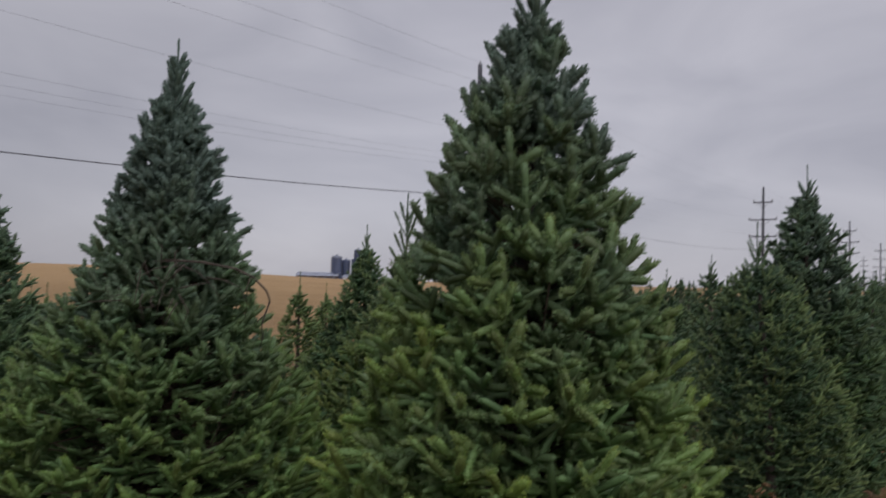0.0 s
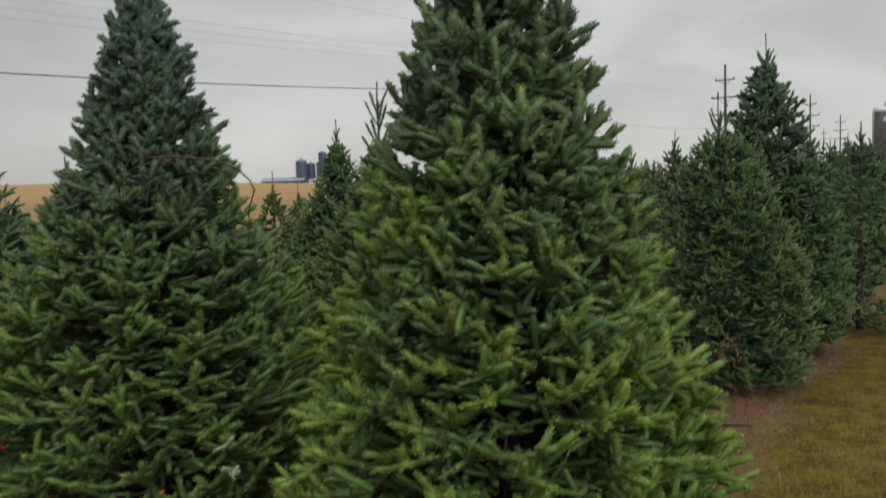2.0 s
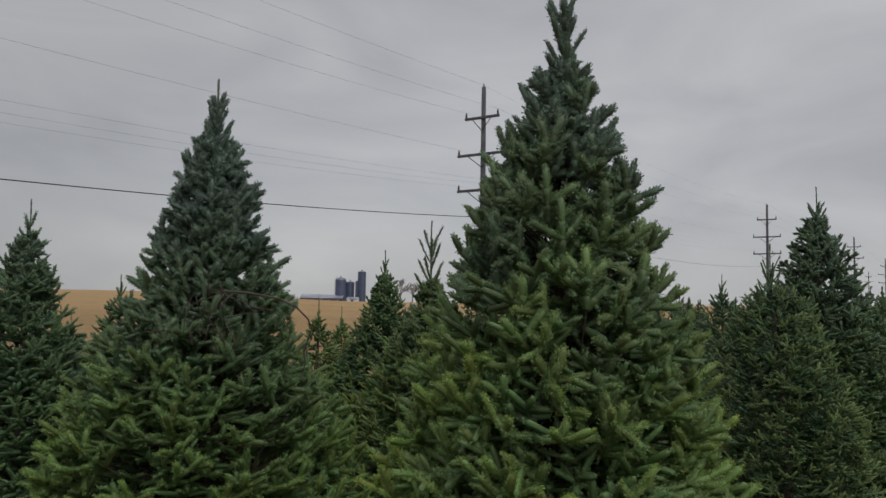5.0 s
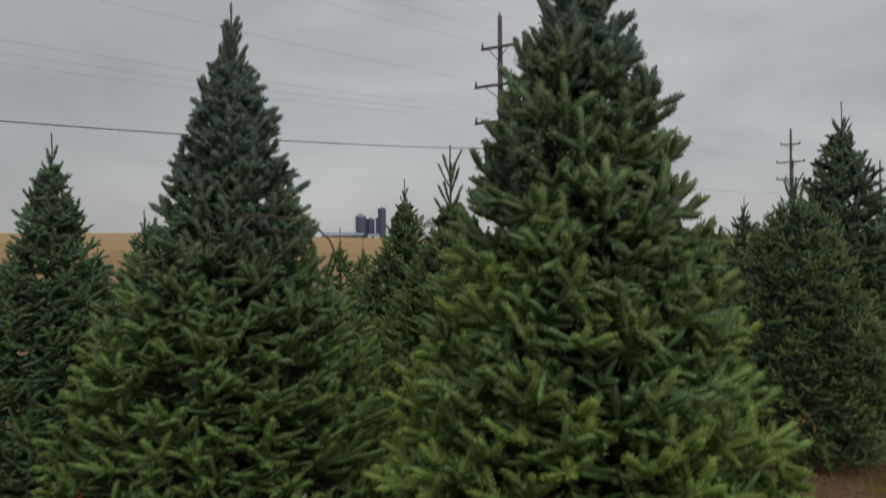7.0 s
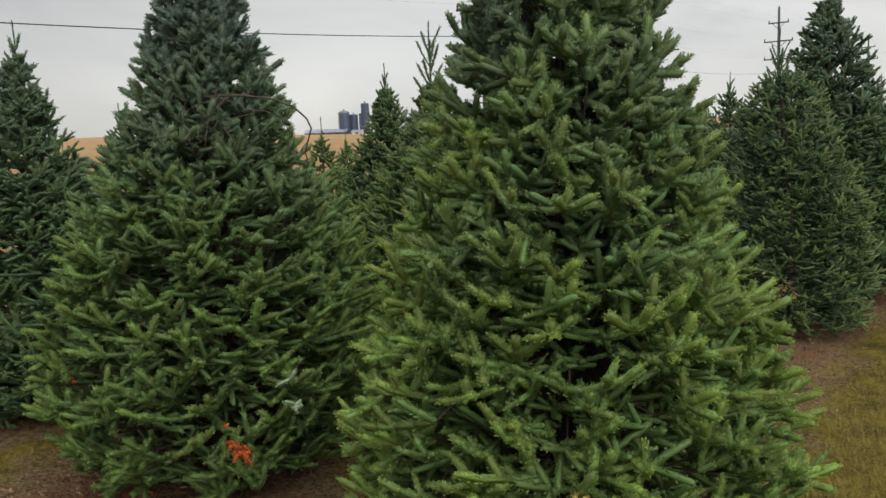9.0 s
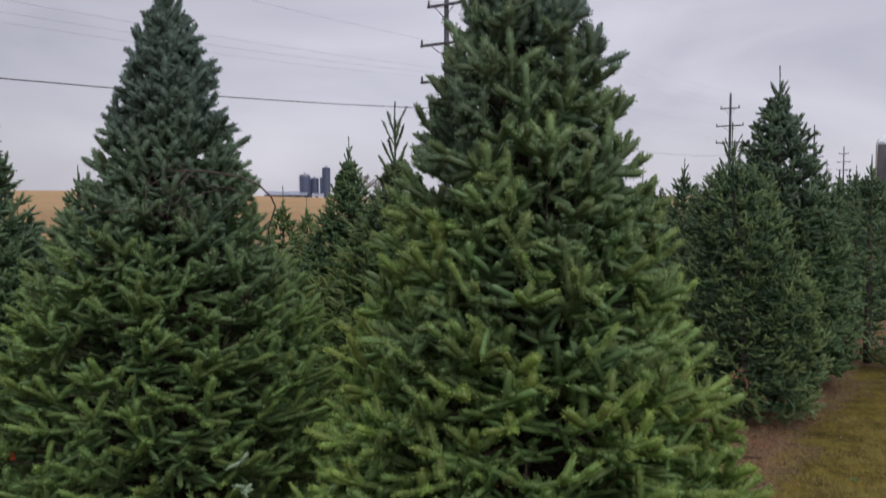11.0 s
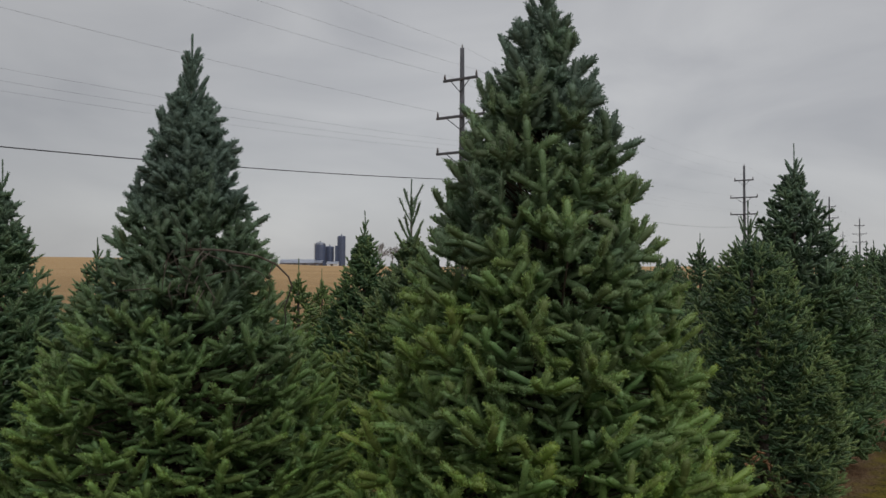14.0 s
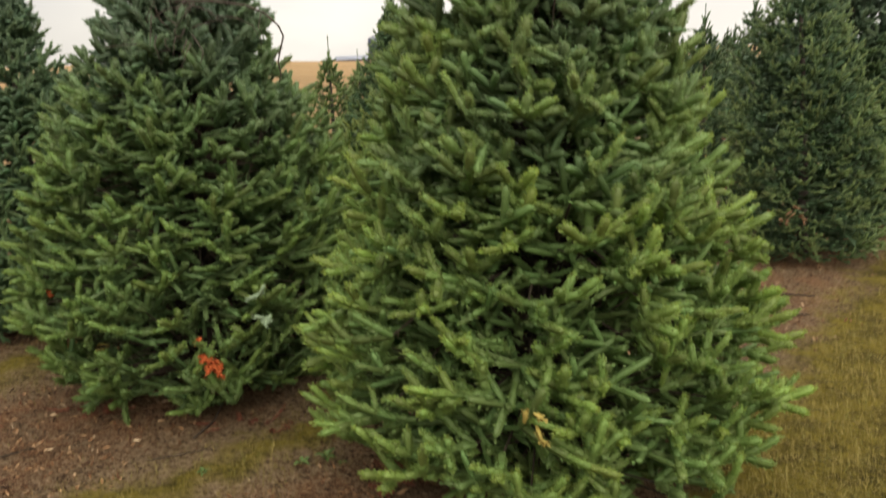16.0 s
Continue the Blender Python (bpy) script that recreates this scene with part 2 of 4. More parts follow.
def ground_material():
    """Dry lane grass, bare strips with rust-coloured litter along the tree rows, and a harvested field further off."""
    m, nodes, links, b = material("plantation_ground", 0.95, 0.15)
    pos = nodes.new("ShaderNodeNewGeometry").outputs["Position"]
    sep = nodes.new("ShaderNodeSeparateXYZ")
    links.new(pos, sep.inputs["Vector"])
    x, y = sep.outputs["X"], sep.outputs["Y"]

    def M(op, *v, clamp=False):
        return math_node(nodes, links, op, *v, clamp=clamp)
    across = M("ADD", M("MULTIPLY", x, ROW_N.x), M("MULTIPLY", y, ROW_N.y))
    warp = noise_node(nodes, links, 1.1, 5, 0.6, pos)
    warp2 = noise_node(nodes, links, 5.0, 5, 0.65, pos)
    fine = noise_node(nodes, links, 45.0, 6, 0.7, pos)
    grit = noise_node(nodes, links, 160.0, 4, 0.7, pos)
    across_w = M("ADD", across, M("ADD", M("MULTIPLY", M("SUBTRACT", warp, 0.5), 1.1), M("MULTIPLY", M("SUBTRACT", warp2, 0.5), 0.6)))
    # distance from the nearest tree row
    off = M("ABSOLUTE", M("SUBTRACT", M("FLOORED_MODULO", M("ADD", across_w, 1.85 + 0.9 + 180.0), 1.8), 0.9))
    in_rows = M("MULTIPLY", M("SUBTRACT", -1.2, across_w, clamp=False), 4.0, clamp=True)
    bare = M("MULTIPLY", M("MULTIPLY", M("SUBTRACT", 0.86, off), 5.0, clamp=True), in_rows)
    litter = M("MULTIPLY", M("MULTIPLY", M("SUBTRACT", 0.62, off), 3.0, clamp=True), in_rows)
    grass = ramp_node(nodes, [(0.40, (0.059, 0.047, 0.008)), (0.5, (0.151, 0.119, 0.018)), (0.58, (0.244, 0.189, 0.030)), (0.70, (0.126, 0.130, 0.020))])
    links.new(M("ADD", M("MULTIPLY", warp2, 0.5), M("MULTIPLY", fine, 0.5)), grass.inputs["Fac"])
    dirt = ramp_node(nodes, [(0.41, (0.031, 0.018, 0.010)), (0.5, (0.224, 0.145, 0.079)), (0.59, (0.414, 0.308, 0.189))])
    links.new(M("ADD", M("MULTIPLY", grit, 0.5), M("MULTIPLY", fine, 0.5)), dirt.inputs["Fac"])
    rust = ramp_node(nodes, [(0.42, (0.03, 0.011, 0.005)), (0.5, (0.17, 0.066, 0.028)), (0.58, (0.36, 0.18, 0.085))])
    links.new(M("ADD", M("MULTIPLY", grit, 0.6), M("MULTIPLY", warp2, 0.4)), rust.inputs["Fac"])
    field = ramp_node(nodes, [(0.35, (0.25, 0.160, 0.074)), (0.65, (0.35, 0.232, 0.114))])
    far_a = noise_node(nodes, links, 0.035, 5, 0.6, pos)
    far_b = noise_node(nodes, links, 0.9, 4, 0.6, pos)
    links.new(M("ADD", M("MULTIPLY", far_a, 0.6), M("MULTIPLY", far_b, 0.4)), field.inputs["Fac"])
    col = mix_node(nodes, links, bare, grass.outputs["Color"], dirt.outputs["Color"])
    col = mix_node(nodes, links, M("MULTIPLY", litter, M("MULTIPLY", M("SUBTRACT", warp2, 0.28), 1.9), clamp=True), col, rust.outputs["Color"])
    left = M("MULTIPLY", M("SUBTRACT", -12.0, M("ADD", across, M("MULTIPLY", M("SUBTRACT", warp, 0.5), 2.0))), 1.0, clamp=True)
    far = M("MULTIPLY", M("SUBTRACT", y, 70.0), 0.05, clamp=True)
    col = mix_node(nodes, links, M("MAXIMUM", left, far), col, field.outputs["Color"])
    links.new(col, b.inputs["Base Color"])
    links.new(bump_node(nodes, links, M("ADD", fine, M("MULTIPLY", grit, 0.6)), 1.0, 0.05), b.inputs["Normal"])
    return m


MAT_GROUND = ground_material()


# ---- helpers of this scene ----
def part(name, bm, mat, parent, label=""):
    """Links a bmesh as one mesh object under a thing or a part."""
    me = bpy.data.meshes.new(name)
    bm.to_mesh(me)
    bm.free()
    me.materials.append(mat)
    ob = new(name, me)
    ob.parent = parent
    return tagged(ob, label)


def thing(name, m, label, category, group="", kind=""):
    ob = new(name)
    ob.empty_display_size = 0.1
    ob.matrix_basis = m
    return tagged(ob, label, category, group, kind)


def tube(bm, points, radii, sides=6):
    """A tube along points, with a radius at each."""
    rings = []
    for i, p in enumerate(points):
        a = Vector(points[max(i - 1, 0)])
        c = Vector(points[min(i + 1, len(points) - 1)])
        d = (c - a).normalized()
        ref = Vector((0, 0, 1)) if abs(d.z) < 0.9 else Vector((1, 0, 0))
        s = d.cross(ref).normalized()
        u = s.cross(d)
        rings.append([bm.verts.new(Vector(p) + (s * math.cos(2 * math.pi * k / sides) + u * math.sin(2 * math.pi * k / sides)) * radii[i]) for k in range(sides)])
    for r0, r1 in zip(rings, rings[1:]):
        for k in range(sides):
            bm.faces.new((r0[k], r0[(k + 1) % sides], r1[(k + 1) % sides], r1[k]))
    bm.faces.new(rings[0][::-1])
    bm.faces.new(rings[-1])
    return bm


def box(bm, lo, hi):
    v = [bm.verts.new((x, y, z)) for x in (lo[0], hi[0]) for y in (lo[1], hi[1]) for z in (lo[2], hi[2])]
    for f in ((0, 1, 3, 2), (4, 6, 7, 5), (0, 4, 5, 1), (2, 3, 7, 6), (0, 2, 6, 4), (1, 5, 7, 3)):
        bm.faces.new([v[i] for i in f])
    return bm


def mesh_from(name, verts, faces, size, tone=None, slots=None, mats=()):
    """A mesh from arrays of vertices and of faces with size corners each."""
    me = bpy.data.meshes.new(name)
    me.vertices.add(len(verts))
    me.vertices.foreach_set("co", np.ascontiguousarray(verts, dtype=np.float32).ravel())
    me.loops.add(faces.size)
    me.loops.foreach_set("vertex_index", np.ascontiguousarray(faces, dtype=np.int32).ravel())
    me.polygons.add(len(faces))
    me.polygons.foreach_set("loop_start", np.arange(0, faces.size, size, dtype=np.int32))
    if slots is not None:
        me.polygons.foreach_set("material_index", slots.astype(np.int32))
    if tone is not None:
        a = me.attributes.new("tone", "FLOAT", "FACE")
        a.data.foreach_set("value", tone.astype(np.float32))
    for mat in mats:
        me.materials.append(mat)
    me.update(calc_edges=True)
    return me


def ground_z(x, y):
    """The lie of the land: level by the camera, rising gently to a crest."""
    d = np.hypot(x, y)
    side = np.arctan2(x, np.maximum(y, 1e-6))
    slope = np.interp(side, (-0.9, -0.40, -0.20, -0.05, 0.25, 0.9), (0.0205, 0.0187, 0.0103, 0.0095, 0.011, 0.015))
    slope = np.where(y < 0, 0.01, slope)
    rise = np.clip(d - 9, 0, 270)
    return slope * rise * np.clip((d - 9) / 40, 0, 1) ** 0.5


def gz(x, y):
    return float(ground_z(np.float64(x), np.float64(y)))


# ---- ground ----
def build_ground():
    near = np.concatenate([np.arange(-3, 2.4, 0.3), np.arange(2.4, 7, 0.065), np.arange(7, 13, 0.12)])
    far = np.concatenate([13 * 1.12 ** np.arange(1, 47), [2600]])
    ys = np.concatenate([-2600 / 1.3 ** np.arange(0, 26), near, far])
    xn = np.concatenate([np.arange(-6, -3.2, 0.2), np.arange(-3.2, 3.6, 0.065), np.arange(3.6, 7, 0.12)])
    xf = np.concatenate([7 * 1.14 ** np.arange(1, 45), [2600]])
    xs = np.concatenate([-xf[::-1], xn, xf])
    gx, gy = np.meshgrid(xs, ys)
    z = ground_z(gx, gy)
    fade = np.clip(1 - (np.hypot(gx, gy) - 9) / 5, 0, 1)
    for i in np.argwhere(fade > 0):
        p = Vector((gx[tuple(i)] * 1.7, gy[tuple(i)] * 1.7, 0))
        z[tuple(i)] += fade[tuple(i)] * (0.028 * noise.noise(p) + 0.016 * noise.noise(p * 4.1) + 0.012 * noise.noise(p * 10.3))
    verts = np.stack([gx, gy, z], -1).reshape(-1, 3)
    w = len(xs)
    a = (np.arange(len(ys) - 1)[:, None] * w + np.arange(w - 1)[None]).ravel()
    me = mesh_from("ground", verts, np.stack([a, a + 1, a + w + 1, a + w], -1), 4, mats=(MAT_GROUND,))
    me.polygons.foreach_set("use_smooth", np.ones(len(a), dtype=bool))
    tagged(new("ground", me), "dry lane grass, bare litter strips and a harvested tan field", "ground", kind="structure")


build_ground()


# ---- firs ----
def rotate(v, axis, angle):
    c, s = math.cos(angle), math.sin(angle)
    return v * c + axis.cross(v) * s + axis * (axis.dot(v) * (1 - c))


def shoot(out, rng, p, d, up, length, tone0, tone1, lift=0.25, pieces=2, tip=1.0):
    """One shoot that curves upwards, in pieces (start, way, length, up, tone at both ends, whether it ends free). Returns its end and way there."""
    for k in range(pieces):
        d = (d + up * (lift * (0.3 if k == 0 else 1.0)) + Vector((rng.gauss(0, 0.05), rng.gauss(0, 0.05), rng.gauss(0, 0.05)))).normalized()
        side = d.cross(up).normalized()
        up = side.cross(d)
        ln = length / pieces
        q0, q1 = k / pieces, (k + 1) / pieces
        out.append((p.copy(), d.copy(), ln, up.copy(), tone0 + (tone1 - tone0) * q0, tone0 + (tone1 - tone0) * q1, tip if k == pieces - 1 else 0.0))
        p = p + d * ln
    return p, d


def spray(rng, start, way, up, size, out, years=2, vigour_shade=1.0, pieces=2, lift=0.2, fork=0.92):
    """The leafy end of a bough: a shoot for each year, end to end, and at each year's node a pair of side shoots, all turning up at the tip."""
    p, d = start.copy(), way.normalized()
    for y in range(years):
        left = years - 1 - y
        side = d.cross(up).normalized()
        ln = size * rng.uniform(0.85, 1.15)
        old = 0.34 ** left
        for sgn in (-1, 1):
            if rng.random() < (0.12 if y else 0.4):
                continue
            a = fork * rng.uniform(0.75, 1.2)
            sd = (d * math.cos(a) + side * (sgn * math.sin(a)) + up * rng.gauss(0.10, 0.16)).normalized()
            length = ln * (rng.uniform(0.72, 1.0) if left == 0 else rng.uniform(0.85, 1.15))
            # older side shoots are darker with age and with painted gap shade
            tone = vigour_shade * (rng.uniform(0.62, 0.9) if left == 0 else rng.uniform(0.25, 0.6))
            e, ed = shoot(out, rng, p, sd, up, length, tone * 0.6, tone, lift * 0.8, pieces)
            if left and rng.random() < 0.7:              # a short fork half way along an older side shoot
                q = p + sd * length * 0.5
                b = rng.uniform(0.6, 1.0) * rng.choice((-1, 1))
                fd = (sd * math.cos(b) + side * math.sin(b)).normalized()
                shoot(out, rng, q, fd, up, length * rng.uniform(0.5, 0.7), tone * 0.6, tone * 0.9, lift, pieces)
        if left == 0 and rng.random() < 0.45:            # a short bud shoot on the upper side
            ud = (d * 0.55 + up * 0.8 + side * rng.gauss(0, 0.3)).normalized()
            shoot(out, rng, p, ud, -d, ln * rng.uniform(0.35, 0.6), vigour_shade * 0.4, vigour_shade * 0.9, 0.0, 1)
        p, d = shoot(out, rng, p, d, up, ln, vigour_shade * old * 0.6, vigour_shade * old, lift, pieces, 1.0 if left == 0 else 0.0)
        side = d.cross(up).normalized()
        up = side.cross(d)


def crown(rng, height, profile, count, size, leader, steep=(0, 45), inner=0.8, lumps=0.05, first=0.04, lean=(0, 0), years=2, pieces=2, lift=0.2, bow=((0, 0), (9, 0)), fine=0.0):
    """The boughs of a conifer: lists of shoots. profile: rows of height and radius of the crown's outline; bow: of height and its shift sideways; fine: how much smaller and closer the boughs get towards the top."""
    hs, rs = [a for a, _ in profile], [b for _, b in profile]
    zs = np.linspace(first, height - leader - 0.02, 400)
    area = np.cumsum(np.interp(zs, hs, rs) + 0.17 + 0.8 * fine * np.clip(zs / height - 0.55, 0, 1))
    area /= area[-1]
    ph = rng.uniform(0, 6.28)
    boughs = []
    az = rng.uniform(0, 6.28)
    total = int(count * (1 + inner))
    for i in range(total):
        is_inner = i >= count
        az += 2.39996 + rng.gauss(0, 0.10)
        q = ((i + rng.uniform(0.0, 1.0)) / count) if not is_inner else rng.random() ** 0.9
        z = float(np.interp(q, area, zs))
        t = z / height
        if is_inner and t > 0.62 and rng.random() < 0.3:
            continue
        r = float(np.interp(z, hs, rs))
        r *= 1 + lumps * math.sin(3 * az + 5 * z + ph) + lumps * math.sin(7 * az - 9 * z) * 0.6
        r += min(rng.gauss(-0.012 - 0.024 * t * (1 - fine), 0.026 * (1.1 - (0.6 + 0.4 * fine) * t)), 0.02)
        if is_inner:
            r *= 0.42 + 0.50 * rng.random() ** 0.7
        elev = radians(steep[0] + (steep[1] - steep[0]) * t ** 1.9 + rng.gauss(0, 14))
        reach = max(r - 0.012, 0.03)
        outw = Vector((math.cos(az), math.sin(az), 0))
        way = outw * math.cos(elev) + Vector((0, 0, 1)) * math.sin(elev)
        way = (way + Vector((-outw.y, outw.x, 0)) * rng.gauss(0, 0.42)).normalized()
        sidev = way.cross(Vector((0, 0, 1))).normalized()
        up = rotate(sidev.cross(way).normalized(), way, rng.gauss(0, 0.55))
        s = size * (1.10 - 0.42 * t - 0.55 * fine * max(t - 0.5, 0)) * rng.uniform(0.85, 1.15)
        leafy = s * years * 0.93
        most = reach / max(math.cos(elev), 0.35)
        if leafy > most:
            s *= max(most / leafy, 0.45)
            leafy = s * years * 0.93
        off = float(np.interp(z, [a for a, _ in bow], [b for _, b in bow]))
        tip = Vector((lean[0] * t + off, lean[1] * t, 0)) + outw * r + Vector((0, 0, z))
        node = tip - way * leafy * 0.97 - up * leafy * lift * 0.35
        if node.z < 0.05:
            node.z = rng.uniform(0.05, 0.09)
        start = Vector((lean[0] * t, lean[1] * t, max(node.z - Vector((node.x, node.y)).length * math.tan(elev), 0.06)))
        start += outw * 0.012
        shoots = []
        vigour_shade = rng.uniform(0.8, 1.1) if rng.random() < 0.5 else rng.uniform(0.45, 0.8)
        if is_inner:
            # inner boughs are darkened in tone to paint the crown's deep shade
            vigour_shade *= 0.12
        spray(rng, node, way, up, s, shoots, years, vigour_shade, pieces if outw.y < 0.3 and not is_inner else 1, lift)
        if 0.1 < t < 0.65 and not is_inner and rng.random() < 0.03:      # a long straight shoot that has outgrown the rest
            w = (way + Vector((rng.gauss(0, 0.5), rng.gauss(0, 0.3), rng.uniform(0.3, 1.0)))).normalized()
            shoots += [(node + w * 0.07 * k, w, 0.075, up, 0.5, 0.8, float(k == 2)) for k in range(3)]
        boughs.append((start, node, shoots, is_inner))
    return boughs


def columns(shoots):
    """The fields of many shoots as arrays. A shoot with one tone is fresher towards its tip."""
    full = [s if len(s) == 7 else (*s[:4], s[4] * 0.35, s[4] * 1.2, 1.0) for s in shoots]
    p, d, up = (np.array([s[i] for s in full]) for i in (0, 1, 3))
    ln, tone0, tone1, tip = (np.array([s[i] for s in full])[:, None] for i in (2, 4, 5, 6))
    return p, d, ln, up, tone0, tone1, tip


def needle_arrays(nr, shoots, per, length, width, tone_gain=1.0):
    """Triangles for the needles of many shoots: blunt, swept forward over the sides and the top of each shoot, closing round its tip."""
    p, d, ln, up, tone0, tone1, tip = columns(shoots)
    m = len(p)
    p, d, up, ln, tip = p[:, None], d[:, None], up[:, None], ln[:, None], tip[:, None]
    side = np.cross(d, up)
    t = (np.arange(per)[None, :, None] + nr.random((m, per, 1))) / per
    phi = nr.uniform(-0.65, math.pi + 0.65, (m, per, 1))
    sweep = nr.uniform(0.62, 0.92, (m, 1, 1)) + nr.normal(0, 0.13, (m, per, 1)) - tip * nr.uniform(0.1, 0.6, (m, per, 1)) * t ** 5
    way = d * np.cos(sweep) + (side * np.cos(phi) + up * (np.sin(phi) * 0.92)) * np.sin(sweep)
    size = length * nr.uniform(0.82, 1.06, (m, per, 1)) * (1 - 0.15 * tip * t ** 3)
    base = p + d * ln * t
    wv = np.cross(way, nr.normal(size=(m, per, 3)))
    wv /= np.linalg.norm(wv, axis=-1, keepdims=True) + 1e-9
    half = width * 0.5
    pointed = (nr.random((m, per)) < 0.3)[..., None, None]
    tri = np.stack([base + way * size * 0.15, base + way * size - wv * half, base + way * size + wv * half], 2)
    tri = np.where(pointed, np.stack([base - wv * half, base + wv * half, base + way * size * 1.04], 2), tri)
    verts = tri.reshape(-1, 3)
    faces = np.arange(len(verts)).reshape(-1, 3)
    tones = tone0 + (tone1 - tone0) * t[..., 0]
    tones = np.clip(tones * tone_gain + nr.normal(0, 0.06, (m, per)), 0, 1).reshape(-1)
    return verts, faces, tones


def core_arrays(nr, shoots, radius, sides=4):
    """The dense inner brush of each shoot: a blunt spindle, its tone darkened as shade among the needles."""
    p, d, ln, up, tone0, tone1, tip = columns(shoots)
    side = np.cross(d, up)
    m = len(p)
    rad = radius * nr.uniform(0.88, 1.12, (m, 1))
    vs = []
    for t, k in ((0.0, 0.85), (0.5, 1.0), (0.95, 0.92)):
        for i in range(sides):
            a = 6.283 * (i + 0.5) / sides
            vs.append(p + d * ln * t + (side * math.cos(a) + up * (math.sin(a) * 0.75 + 0.2)) * rad * k * nr.uniform(0.92, 1.08, (m, 1)))
    vs.append(p + d * (ln + rad * 0.6 * tip) + up * rad * 0.2)
    v = np.stack(vs, 1)
    f = []
    for r in range(2):
        for i in range(sides):
            j = (i + 1) % sides
            a, b, c, e = r * sides + i, r * sides + j, (r + 1) * sides + j, (r + 1) * sides + i
            f += [(a, b, c), (a, c, e)]
    f += [(2 * sides + i, 2 * sides + (i + 1) % sides, 3 * sides) for i in range(sides)]
    n = 3 * sides + 1
    faces = (np.array(f)[None] + n * np.arange(m)[:, None, None]).reshape(-1, 3)
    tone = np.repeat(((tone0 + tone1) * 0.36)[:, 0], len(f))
    return v.reshape(-1, 3), faces, tone


def twig_arrays(shoots, r0):
    """Three-sided tapering twigs along the shoots."""
    p = np.array([s[0] for s in shoots])
    d = np.array([s[1] for s in shoots])
    ln = np.array([s[2] for s in shoots])[:, None]
    up = np.array([s[3] for s in shoots])
    side = np.cross(d, up)
    e = p + d * ln
    ring = [side, side * -0.5 + up * 0.87, side * -0.5 - up * 0.87]
    v = np.stack([p + r * r0 for r in ring] + [e + r * r0 * 0.7 for r in ring], 1)
    m = len(shoots)
    f = []
    for k in range(3):
        j = (k + 1) % 3
        f += [(k, j, 3 + j), (k, 3 + j, 3 + k)]
    faces = (np.array(f)[None] + 6 * np.arange(m)[:, None, None]).reshape(-1, 3)
    return v.reshape(-1, 3), faces


def stem_bm(points, radii, sides=8):
    bm = bmesh.new()
    tube(bm, points, radii, sides)
    for f in bm.faces:
        f.smooth = True
    return bm


def foliage(name, nr, shoots, per, length, width, twig, mats, parent, stems=(), tone_gain=1.0, core=0.0):
    """Needles, and the twigs that carry them, as one mesh."""
    v, f, tone = needle_arrays(nr, shoots, per, length, width, tone_gain)
    slots, smooth = np.zeros(len(f)), np.zeros(len(f), dtype=bool)

    def add(nv, nf, nt, slot, soft):
        nonlocal v, f, tone, slots, smooth
        f = np.concatenate([f, nf + len(v)])
        v = np.concatenate([v, nv])
        tone = np.concatenate([tone, nt])
        slots = np.concatenate([slots, np.full(len(nf), slot)])
        smooth = np.concatenate([smooth, np.full(len(nf), soft)])
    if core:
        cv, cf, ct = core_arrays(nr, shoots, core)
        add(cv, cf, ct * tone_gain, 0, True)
    if twig:
        long_stems = [(a, (b - a).normalized(), (b - a).length, (b - a).orthogonal().normalized(), 0) for a, b in stems if (b - a).length > 0.02]
        if not core:
            tv, tf = twig_arrays(shoots, twig)
            add(tv, tf, np.zeros(len(tf)), 1, False)
        if long_stems:
            sv, sf = twig_arrays(long_stems, twig * 1.7)
            add(sv, sf, np.zeros(len(sf)), 1, False)
    me = mesh_from(name, v, f, 3, tone, slots, mats)
    me.polygons.foreach_set("use_smooth", smooth)
    ob = new(name, me)
    ob.parent = parent
    return ob


def leader_shoots(rng, height, leader, sides, lean=(0, 0), angle=0.5, first=0.45, reach=0.11, drop=0.2):
    """The upright top shoot and the short shoots round it."""
    top = Vector((lean[0], lean[1], height))
    foot = Vector((lean[0], lean[1], height - leader))
    bend = Vector((rng.gauss(0, 0.005), 0, 0))
    out = []
    n = max(2, int(leader / 0.05))
    pts = [foot + (top - foot) * (k / n) + bend * math.sin(3.14 * k / n) for k in range(n + 1)]
    for a, b in zip(pts, pts[1:]):
        d = (b - a).normalized()
        out.append((a, d, (b - a).length, d.orthogonal().normalized(), 0.1, 0.12, float(b is pts[-1])))
    ring = []
    for k in range(sides):
        az = 2.4 * k + rng.uniform(-0.3, 0.3)
        low = (k + rng.uniform(0, 0.8)) / sides              # 0 beside the leader, 1 well below its foot
        tilt = angle * (0.78 + 0.5 * low) * rng.uniform(0.85, 1.15)
        w = Vector((math.cos(az) * math.sin(tilt), math.sin(az) * math.sin(tilt), math.cos(tilt)))
        a = foot + Vector((0, 0, leader * first - (leader * first + drop) * low))
        shoot(ring, rng, a, w, Vector((0, 0, 1)), reach * rng.uniform(0.75, 1.1) * (0.75 + 0.35 * low), 0.2, 0.5, 0.10)
    return out, ring


